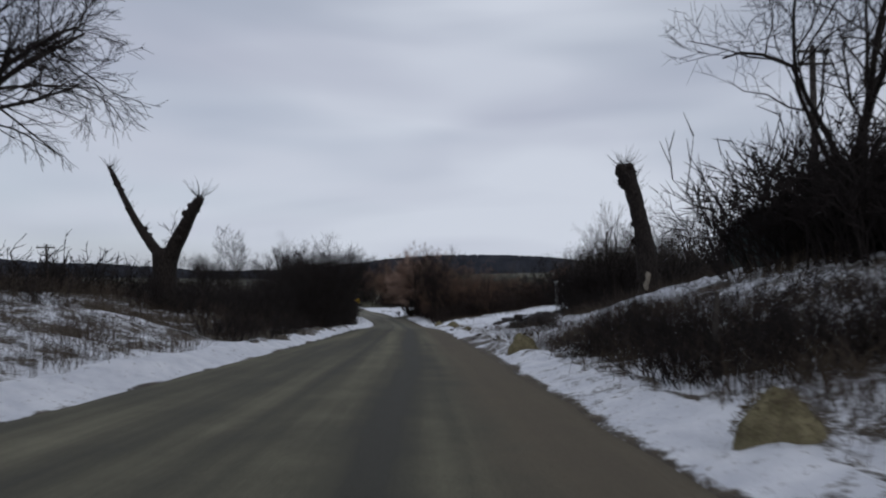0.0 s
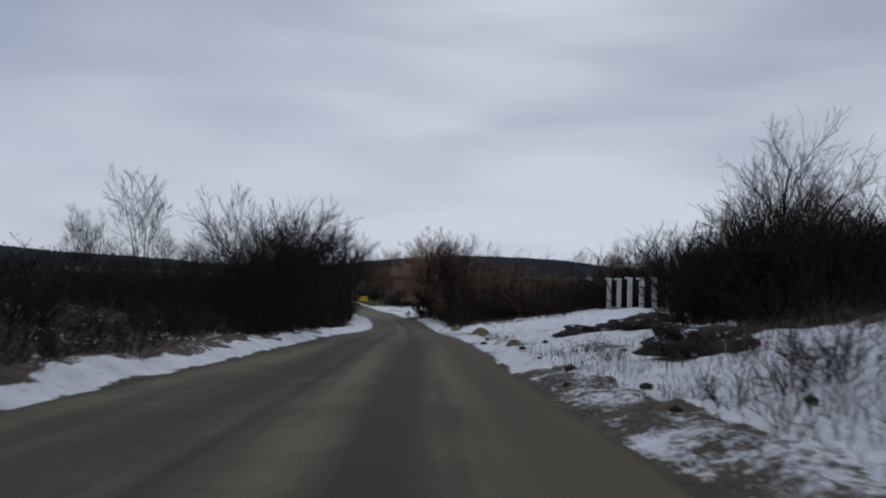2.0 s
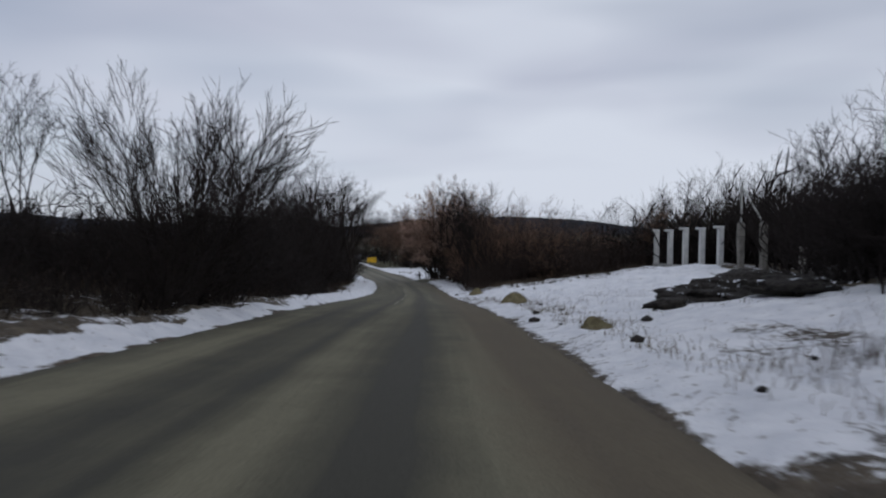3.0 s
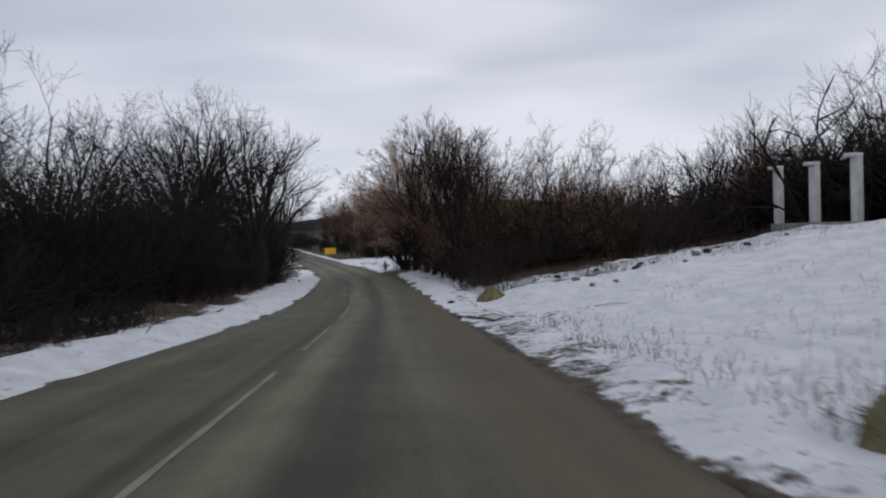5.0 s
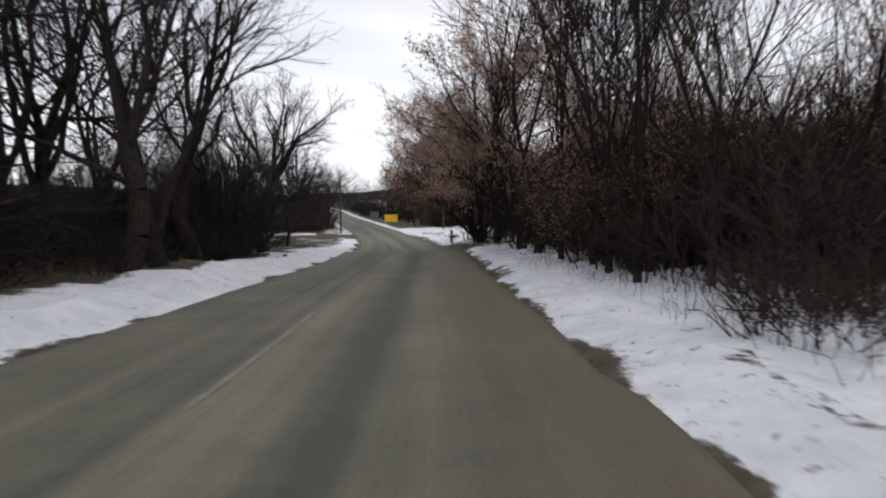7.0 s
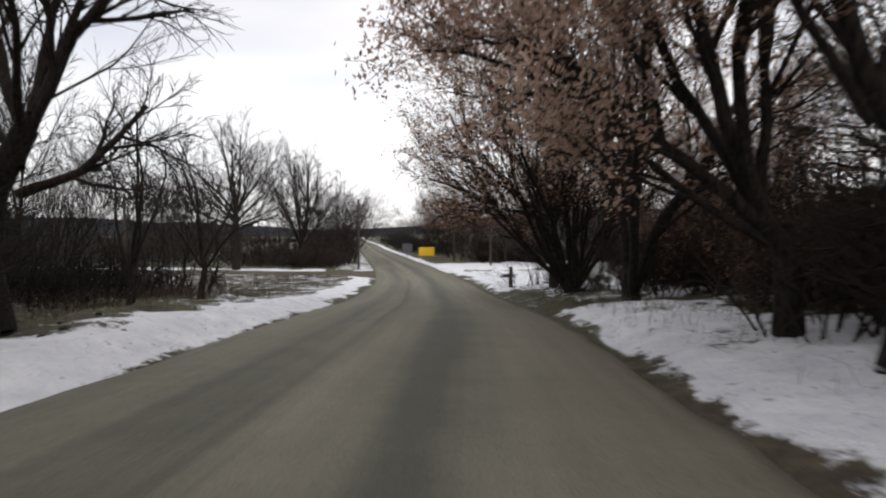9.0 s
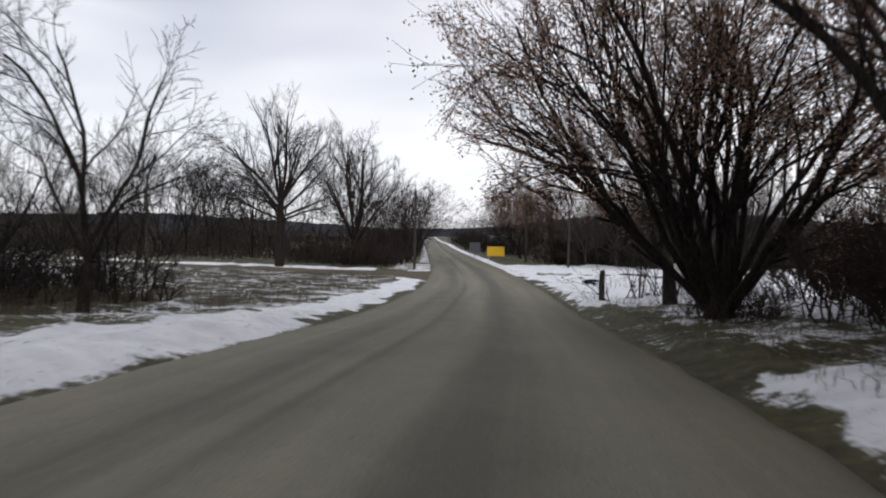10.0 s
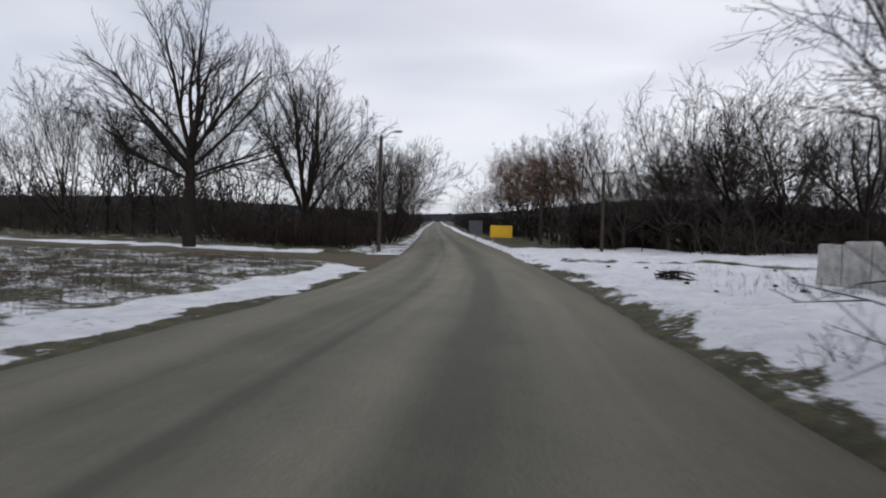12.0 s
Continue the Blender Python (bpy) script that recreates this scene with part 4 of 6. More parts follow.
row(DOME[1], [(-12.6, 166.5, 1.1, 40), (-6.8, 164.0, 1.2, 130), (0.2, 164.0, 1.15, 310)], "broad trees behind the white field")
row(FAN, [(-5.5, 172.0, 1.2, 0)], "broad trees behind the white field")
row(OAK[0], [(2.6, 158.5, 0.85, 40)], "broad trees behind the white field")
row(OAK[1], [(-4.0, 159.5, 0.8, 140)], "broad trees behind the white field")
row(RED[0], [(-11.5, 163.0, 1.2, 0), (-6.5, 163.0, 1.45, 70), (-1.0, 160.0, 1.4, 10)], "broad trees behind the white field")
row(BROWN[2], [(-21.5, 183.0, 0.95, 0), (-24.5, 191.0, 1.0, 80), (-18.5, 179.0, 0.92, 10), (-26.5, 198.0, 1.05, 10)], "brown trees behind the yellow sign")
row(BROWN[0], [(-16.5, 176.0, 0.85, 0), (-12.5, 178.0, 0.85, 80), (-20.5, 188.0, 0.95, 10)], "brown trees behind the yellow sign")
row(BROWN[1], [(-14.5, 172.0, 0.62, 40), (-22.0, 192.0, 0.85, 200), (-9.0, 182.0, 0.8, 20)], "brown trees behind the yellow sign")
row(SLENDER[0], [(-24.0, 200.0, 1.5, 0), (-19.0, 197.0, 1.5, 50), (-27.5, 208.0, 1.5, 90), (-16.0, 190.0, 1.45, 90)], "tall thin trees behind the sign")
hedge = [(x, 160 + rng.uniform(-2, 12) + max(0, -x - 8) * 0.9, rng.uniform(1.0, 1.6), 1.0) for x in [-19 + 52 * (i + rng.random()) / 110 for i in range(110)]]
brush("brush", "dense brown hedge behind the sign", HEDGE_BROWN, [h for h in hedge if -16.5 < h[0] < -6], 8)
brush("brush", "dense dark hedge behind the snow field", HEDGE_HAZED, [h for h in hedge if h[0] >= -6], 9)
row(RED[0], [(float(at_side(d, y)), y, 0.9, y * 7) for d, y in ((7, 200), (8, 225), (-7, 215), (-8, 240), (7.5, 255), (-7.5, 270))], "trees along the far road")
brush("brush", "scrub along the far road", HEDGE, side_places(1, 188, 300, 5.5, 13, 40, 1.0, 1.8) + side_places(-1, 205, 300, 5.5, 13, 34, 1.0, 1.8), 10)


# ---- the willow pair on the right verge
def arching_tree(name, label, seed, x, y, limbs, girth, bark, twig, leaves, kids, turn=0.0, spread=0.5, lean=(-0.12, 0.0), leaf=0.045, bole=1.1, droop=0.02, leaf_mat=None):
    """A tree given by its trunk and main limbs: way, length, thickness, height on the trunk."""
    rg = np.random.default_rng(seed)
    out = [[] for _ in range(4)]
    rise = [(-0.6, 1.6 if bole < 2 else 1.3), (0.1, 1.2 if bole < 2 else 1.12), (bole * 0.35, 1.02), (bole * 0.7, 0.92), (bole, 0.85)]
    bend = [(lean[0] * max(z, 0) + 0.09 * bole * (math.sin(z * 1.5 + seed) - math.sin(seed)) * (0 < z < bole), lean[1] * max(z, 0), z, girth * r) for z, r in rise]
    trunk = [(*a[:3], *b[:3], a[3], b[3]) for a, b in zip(bend, bend[1:])]
    for way, length, thick, up in limbs:
        grow(rg, (lean[0] * up, lean[1] * up, up), way, length, thick, 0, 3, droop, 0.13, spread, kids, out, 0.006, (9, 6, 3, 2))
    out[1:] = [[g for g in level if not (abs(g[3]) > 1.4 and min(g[2], g[5]) < min(0.75 * abs(g[3]), 2.4))] for level in out[1:]]
    k = Kind(name, label, (trunk, out), bark, twig, leaves, leaf, leaf_mat)
    return k.plant(x, y, 1.0, turn)


arching_tree("leaning_tree", "dark leaning tree arching low over the road", 5, -6.05, 116.6,
             [((-0.82, -0.10, 0.72), 6.3, 0.105, 1.6), ((-0.95, -0.15, 0.50), 4.4, 0.06, 1.7), ((-0.66, -0.2, 0.95), 6.2, 0.085, 1.6), ((-0.25, 0.2, 1.2), 5.0, 0.10, 1.7), ((0.3, -0.1, 1.1), 4.8, 0.10, 1.6)],
             0.20, M_BARK, M_TWIG, 1500, (9, 7, 4), spread=0.5, lean=(-0.25, 0.0), bole=1.7)
arching_tree("many_stemmed_tree", "dark willow-like tree fanning out from the ground", 9, -5.45, 110.6,
             [((math.cos(a) * l, math.sin(a) * l, 1.0), 8.3 if abs(a - 3.1) < 0.15 else 6.0, 0.085, 0.1) for a, l in ((3.1, 0.64), (3.5, 0.5), (2.7, 0.5), (3.2, 0.35), (4.2, 0.35), (1.9, 0.5), (0.4, 0.45), (5.3, 0.45), (0.0, 0.8), (1.2, 0.4), (2.3, 0.75), (3.9, 0.45), (4.8, 0.45), (3.0, 0.72), (0.8, 0.3), (5.8, 0.6), (1.6, 0.8), (0.2, 0.25), (3.2, 0.95), (2.85, 0.9))],
             0.26, M_BARK, M_TWIG_BROWN, 36000, (8, 6, 5), spread=0.45, leaf=0.045, lean=(0.0, 0.0))
for i in range(4):
    shrub(SHRUBS_BROWN, i, -5.35 + math.cos(i * 2.4) * 0.7, 110.7 + math.sin(i * 2.4) * 0.9, 0.34 + 0.04 * (i % 4), i * 50, "dense shoots round the foot of the willow", "shoots at the willow foot")
arching_tree("leaning_tree", "brown-leaved leaning tree with long limbs over the road", 12, -3.1, 96.9,
             [((-0.80, -0.30, 0.62), 4.9, 0.11, 1.5), ((-0.85, -0.25, 0.42), 4.2, 0.07, 1.3), ((-0.65, -0.15, 0.95), 5.8, 0.12, 1.6), ((-0.40, -0.25, 1.1), 6.6, 0.10, 1.6), ((-0.2, 0.35, 1.15), 7.0, 0.10, 1.5), ((0.3, 0.1, 1.1), 6.4, 0.09, 1.4)],
             0.17, M_BARK, M_TWIG_BROWN, 34000, (10, 7, 5), leaf=0.045, lean=(-0.22, 0.0), bole=1.6, leaf_mat=M_KEYS)
arching_tree("leaning_tree", "dark forked tree rising beside the verge", 18, -3.1, 94.3,
             [((-0.30, 0.05, 1.0), 7.0, 0.10, 2.6), ((0.35, 0.2, 1.0), 6.6, 0.09, 2.5), ((-0.65, -0.2, 0.8), 5.2, 0.06, 2.3), ((0.1, 0.5, 1.0), 6.0, 0.06, 2.6)],
             0.15, M_BARK, M_TWIG_BROWN, 3500, (6, 5, 4), leaf=0.05, lean=(-0.08, 0.0), bole=2.7)
arching_tree("leaning_tree", "dark forked tree with a crooked trunk by the verge", 19, -2.6, 92.4,
             [((-0.25, 0.1, 1.2), 7.0, 0.10, 2.0), ((0.4, 0.2, 1.0), 6.5, 0.08, 1.8), ((-0.5, 0.3, 0.9), 5.4, 0.06, 2.0)],
             0.16, M_BARK, M_TWIG_BROWN, 4000, (6, 5, 4), leaf=0.05, lean=(0.05, 0.0), bole=2.1)
arching_tree("many_stemmed_tree", "brown-leaved tree with several stems from one foot", 27, -4.2, 104.2,
             [((math.cos(a) * l, math.sin(a) * l, 1.0), 6.8, 0.10, 0.25) for a, l in ((3.1, 0.16), (3.7, 0.12), (2.4, 0.22), (0.3, 0.5), (4.6, 0.35), (1.4, 0.35), (5.6, 0.6))],
             0.22, M_BARK, M_TWIG_BROWN, 24000, (9, 7, 4), spread=0.45, leaf=0.045, lean=(0.0, 0.0))
# the crooked trees of the left thicket
arching_tree("leaning_tree", "crooked dark tree forking above the snowy verge", 31, -11.5, 81.7,
             [((0.30, 0.1, 1.0), 4.2, 0.12, 2.5), ((-0.5, 0.1, 1.0), 5.8, 0.11, 2.4), ((0.05, 0.4, 1.1), 4.4, 0.09, 2.6), ((-0.9, -0.1, 0.7), 4.6, 0.07, 2.0)],
             0.22, M_BARK, M_TWIG, 0, (8, 6, 4), lean=(0.06, 0.0), bole=2.6)
arching_tree("leaning_tree", "tall crooked dark tree in the roadside thicket", 33, -13.0, 87.9,
             [((0.4, 0.0, 1.0), 4.6, 0.11, 4.0), ((-0.55, 0.1, 1.0), 4.8, 0.11, 3.9), ((0.0, 0.4, 1.1), 4.8, 0.09, 4.2), ((0.8, -0.1, 0.6), 2.6, 0.07, 3.4), ((-0.9, 0.0, 0.7), 4.6, 0.07, 3.0)],
             0.20, M_BARK, M_TWIG, 0, (8, 6, 4), lean=(0.02, 0.0), bole=4.2)
arching_tree("leaning_tree", "crooked dark tree with twin trunks in the thicket", 34, -12.4, 84.6,
             [((-0.3, 0.0, 1.0), 7.6, 0.13, 0.8), ((0.2, 0.1, 1.1), 6.4, 0.12, 0.9), ((-0.7, 0.2, 0.9), 6.0, 0.08, 1.0)],
             0.22, M_BARK, M_TWIG, 0, (8, 6, 4), lean=(-0.05, 0.0), bole=1.1)
arching_tree("leaning_tree", "dark crooked tree reaching over the snowy verge", 21, -14.4, 96.5,
             [((0.85, -0.05, 0.60), 2.5, 0.09, 2.2), ((0.35, 0.0, 1.0), 4.0, 0.12, 3.0), ((0.62, -0.2, 0.9), 3.4, 0.06, 2.9), ((0.0, 0.4, 1.1), 3.6, 0.10, 3.2), ((-0.5, 0.1, 1.0), 5.2, 0.11, 3.1), ((0.3, -0.5, 0.9), 4.6, 0.07, 3.0), ((-0.8, 0.1, 0.6), 4.4, 0.07, 2.6)],
             0.22, M_BARK, M_TWIG, 0, (8, 6, 5), lean=(0.15, 0.0), bole=3.2)
arching_tree("leaning_tree", "open bare tree with thin wide limbs at the field edge", 36, -16.8, 106.2,
             [((0.0, 0.0, 1.0), 3.8, 0.06, 1.4), ((0.75, 0.0, 0.75), 2.7, 0.045, 1.0), ((-0.6, 0.1, 0.9), 3.2, 0.05, 1.1), ((0.35, 0.3, 1.0), 3.4, 0.05, 1.3), ((-0.25, -0.3, 1.1), 3.6, 0.05, 1.4)],
             0.10, M_BARK, M_TWIG, 0, (7, 5, 3), spread=0.55, lean=(0.05, 0.0), bole=1.5)
arching_tree("leaning_tree", "open bare tree with thin upright limbs at the field edge", 37, -16.9, 103.0,
             [((0.1, 0.0, 1.0), 4.2, 0.06, 1.0), ((0.5, 0.2, 0.9), 3.4, 0.05, 1.0), ((-0.5, 0.1, 0.9), 3.6, 0.05, 0.9), ((0.3, -0.3, 1.0), 3.8, 0.05, 1.1)],
             0.10, M_BARK, M_TWIG, 0, (7, 5, 3), spread=0.55, lean=(0.05, 0.0), bole=1.2)
arching_tree("leaning_tree", "bare tree whose drooping branches hang over the verge", 41, -10.2, 12.6,
             [((0.80, 0.0, 0.55), 4.0, 0.08, 3.6), ((0.85, -0.1, 0.20), 3.2, 0.06, 3.6), ((0.6, 0.1, 0.85), 3.8, 0.08, 3.8), ((0.2, 0.2, 1.1), 4.6, 0.09, 3.8), ((-0.5, 0.1, 0.9), 4.6, 0.09, 3.6)],
             0.20, M_BARK, M_TWIG, 0, (9, 8, 5), spread=0.6, lean=(0.05, 0.0), bole=3.9, droop=-0.03)
arching_tree("leaning_tree", "bare tree with drooping seed catkins by the snow field", 15, -4.5, 125.8,
             [((-0.55, 0.0, 1.0), 5.6, 0.06, 1.0), ((-0.4, 0.5, 1.1), 5.4, 0.06, 1.0), ((0.0, 0.2, 1.2), 5.2, 0.06, 1.0), ((-0.5, -0.4, 1.0), 5.4, 0.055, 1.0), ((0.5, 0.1, 1.0), 5.0, 0.06, 1.0)],
             0.11, M_BARK_GREY, M_TWIG, 900, (9, 6, 5))


# ---- pollards
def knobbly(name, line, sides, mat, seed, parent, lump=0.12):
    """A thick bent trunk through the points (x, y, z, radius), with lumps and a rounded cut end."""
    rg = np.random.default_rng(seed)
    pts = []
    for (a, b) in zip(line, line[1:]):
        n = max(2, int(math.dist(a[:3], b[:3]) / 0.16))
        pts += [tuple(np.array(a) + (np.array(b) - np.array(a)) * i / n) for i in range(n)]
    pts.append(line[-1])
    last = np.array(line[-1])
    pts += [(*(last[:3] + (np.array(line[-1][:3]) - np.array(line[-2][:3])) * 0.02), last[3] * 0.75)]
    bm = bmesh.new()
    rings = []
    for x, y, z, r in pts:
        ring = []
        for k in range(sides):
            a = 2 * math.pi * k / sides
            q = Vector((math.cos(a), math.sin(a), z * 1.4)) * 1.7 + Vector((seed, x, 0))
            rr = r * (1 + lump * noise.fractal(q, 1, 2, 3) + rg.normal(0, 0.015))
            ring.append(bm.verts.new((x + math.cos(a) * rr, y + math.sin(a) * rr, z)))
        rings.append(ring)
    for a, b in zip(rings, rings[1:]):
        for k in range(sides):
            bm.faces.new((a[k], a[(k + 1) % sides], b[(k + 1) % sides], b[k]))
    bm.faces.new(rings[-1])
    for f in bm.faces:
        f.smooth = True
    return part(name, bm, mat, parent)


def burrs(line, count, seed, size, mat, parent):
    """Knots and stubs along a pollarded limb, each a lump of its own."""
    rg = random.Random(seed)
    for _ in range(count):
        i = rg.randrange(len(line) - 1)
        t = rg.random()
        p = [line[i][k] + (line[i + 1][k] - line[i][k]) * t for k in range(4)]
        a = rg.uniform(0, 6.283)
        bm = bmesh.new()
        bmesh.ops.create_icosphere(bm, subdivisions=2, radius=size * rg.uniform(0.5, 1.1))
        for v in bm.verts:
            v.co *= 1 + 0.3 * noise.noise(v.co * 9 + Vector((a, t * 9, 0)))
            v.co += Vector((p[0] + math.cos(a) * p[3] * 0.95, p[1] + math.sin(a) * p[3] * 0.95, p[2]))
        part("burr", bm, mat, parent)


def shoots(line, count, seed, length, mat, parent, tip=0.0):
    rg = np.random.default_rng(seed)
    segs = []
    for _ in range(count):
        i = rg.integers(0, len(line) - 1)
        t = max(rg.random(), tip)
        i = len(line) - 2 if tip else i
        p = np.array(line[i][:3]) + (np.array(line[i + 1][:3]) - np.array(line[i][:3])) * t
        a = rg.uniform(0, 6.283)
        w = unit(np.array([math.cos(a), math.sin(a), rg.uniform(0.3, 1.6)]))
        l = length * rg.uniform(0.4, 1.1)
        q = p + w * l * 0.5
        w2 = unit(w + rg.normal(0, 0.15, 3) + (0, 0, 0.25))
        segs += [(*p, *q, 0.011, 0.008), (*q, *(q + w2 * l * 0.5), 0.008, 0.004)]
    return tagged(tube_part("regrowth", segs, 3, mat, parent), "thin new shoots on the cut wood", kind="stuff")


def forked_pollard():
    root = tagged(new("pollard_tree"), "dark pollarded tree cut back to two bare limbs", "tree")
    g = gz(-11.6, 26.8)
    root.location = (-11.6, 26.8, 0)
    trunk = [(0.1, 0, g - 0.4, 0.66), (0.05, 0, g + 0.3, 0.50), (0, 0, 0.2, 0.45), (0.0, 0, 1.05, 0.50), (0.02, 0, 1.35, 0.40)]
    left = [(-0.1, 0, 0.95, 0.30), (-0.75, 0, 1.75, 0.24), (-1.3, 0.1, 2.5, 0.17), (-1.9, 0.1, 3.6, 0.13), (-2.35, 0.2, 4.45, 0.11), (-2.55, 0.2, 4.8, 0.08)]
    right = [(0.15, -0.1, 0.9, 0.36), (0.75, -0.3, 1.9, 0.30), (1.2, -0.5, 2.7, 0.25), (1.5, -0.6, 3.15, 0.24), (1.62, -0.6, 3.4, 0.2)]
    for n, l, k in (("trunk", trunk, 1), ("limb", left, 2), ("limb", right, 3)):
        knobbly(n, l, 14, M_BARK, k, root)
    burrs(left, 9, 3, 0.10, M_BARK, root)
    burrs(right, 12, 4, 0.15, M_BARK, root)
    shoots(left, 40, 5, 0.7, M_TWIG, root)
    shoots(right, 30, 6, 0.6, M_TWIG, root)
    shoots(right, 22, 7, 1.0, M_TWIG, root, 0.9)
    shoots(left, 14, 8, 0.7, M_TWIG, root, 0.9)
    out = [[] for _ in range(4)]
    grow(np.random.default_rng(3), (0.1, 0, 1.2), (0.35, 0, 1), 1.5, 0.035, 1, 3, 0.05, 0.2, 0.7, (0, 5, 3), out)
    tube_part("side_branch", out[1] + out[2] + out[3], 4, M_TWIG, root)


def leaning_pollard():
    root = tagged(new("pollard_tree"), "leaning dark pollard trunk with a torn pale base", "tree")
    root.location = (8.9, 27.3, 0)
    g = gz(8.9, 27.3)
    line = [(-0.05, 0, g - 0.4, 0.66), (-0.12, 0, g + 0.3, 0.47), (-0.25, 0, 1.2, 0.40), (-0.46, 0, 2.4, 0.35), (-0.75, 0, 3.7, 0.32), (-0.95, 0, 4.25, 0.34), (-1.08, 0, 4.62, 0.42), (-1.1, 0, 4.95, 0.36)]
    knobbly("trunk", line, 16, M_BARK, 7, root, 0.18)
    burrs(line, 26, 9, 0.17, M_BARK, root)
    shoots(line, 130, 10, 1.0, M_TWIG, root)
    shoots(line, 24, 11, 1.1, M_TWIG, root, 0.6)
    bm = bmesh.new()
    bmesh.ops.create_icosphere(bm, subdivisions=3, radius=1.0)
    for v in bm.verts:
        n = noise.fractal(v.co * 2.2 + Vector((4, 0, 1)), 1, 2, 4)
        v.co = Vector((v.co.x * (0.10 + 0.07 * n) + 0.05 * math.sin(v.co.z * 3), v.co.y * 0.10, v.co.z * (0.42 + 0.10 * n))) + Vector((-0.36, -0.43, g + 0.55))
    part("torn_wood", bm, M_CUT, root, "pale exposed wood")


forked_pollard()
leaning_pollard()


# ---------------------------------------------------------------- built things
def utility_pole(x, y, height, label, lamp=0.0, arms=0, lean=0.0, thick=0.12):
    root = tagged(new("utility_pole"), label, "pole")
    root.matrix_basis = pose(x, y, gz(x, y), 0, lean, 0)
    tube_part("pole", [(0, 0, -0.5, 0, 0, height * 0.5, thick, thick * 0.88), (0, 0, height * 0.5, 0, 0, height, thick * 0.88, thick * 0.75)], 10, M_WOOD, root)
    for i in range(arms):
        z = height - 0.25 - 0.5 * i
        part("crossarm", box_bm((1.3, 0.09, 0.09), (0, -0.1, z), 0.012), M_WOOD, root)
        for k in (-0.55, -0.2, 0.2, 0.55):
            tube_part("insulator", [(k, -0.1, z + 0.04, k, -0.1, z + 0.1, 0.02, 0.035), (k, -0.1, z + 0.1, k, -0.1, z + 0.18, 0.05, 0.03)], 8, M_PALE, root)
    if lamp:
        arm = tube_part("lamp_arm", [(0, 0, height - 0.3, lamp * 0.6, 0, height + 0.15, 0.03, 0.025), (lamp * 0.6, 0, height + 0.15, lamp, 0, height + 0.2, 0.025, 0.025)], 6, M_STEEL, root)
        head = box_bm((0.5, 0.2, 0.12), (lamp * 1.15, 0, height + 0.2), 0.04, 2)
        part("lamp_head", head, M_STEEL, arm)


utility_pole(14.6, 25.0, 8.9, "tall weathered wooden utility pole with crossarms above brush", arms=2, thick=0.15)
utility_pole(-39.4, 133.6, 6.7, "wooden street lamp pole standing in the field", lamp=-0.9)
utility_pole(-24.9, 148.5, 6.7, "wooden street lamp pole beside the junction", lamp=0.9)
utility_pole(-18.2, 166.2, 5.9, "dark wooden utility pole in front of the hedge", thick=0.14)
utility_pole(-12.9, 158.2, 5.5, "wooden utility pole with one crossarm by the hedge", arms=1)
utility_pole(-27.2, 44.0, 5.0, "small far wooden pole with a crossarm", arms=1, thick=0.08)


def yellow_sign():
    root = tagged(new("road_sign"), "blank-looking yellow rectangular road sign on two posts", "sign")
    g = gz(-24.2, 179.0)
    root.matrix_basis = pose(-24.2, 179.0, g, 0, 0, 14)
    c = -5.54 - g
    part("panel", box_bm((2.25, 0.05, 1.25), (0, -0.06, c), 0.02), M_YELLOW, root)
    for x in (-0.8, 0.8):
        tube_part("post", [(x, 0, -0.4, x, 0, c + 0.5, 0.04, 0.04)], 8, M_STEEL, root)
    for z in (-0.35, 0.35):
        part("rail", box_bm((2.0, 0.03, 0.06), (0, -0.018, c + z), 0.005), M_STEEL, root)
    other = tagged(new("road_sign"), "grey back of a metal sign panel on a post", "sign")
    x, y = -28.2, 184.0
    g2 = gz(x, y)
    other.matrix_basis = pose(x, y, g2, 0, 0, 10)
    part("panel", box_bm((1.5, 0.04, 1.5), (0, 0, 1.4), 0.02), M_SIGNBACK, other)
    tube_part("post", [(0, 0.06, -0.4, 0, 0.06, 2.1, 0.045, 0.045)], 8, M_STEEL, other)


yellow_sign()


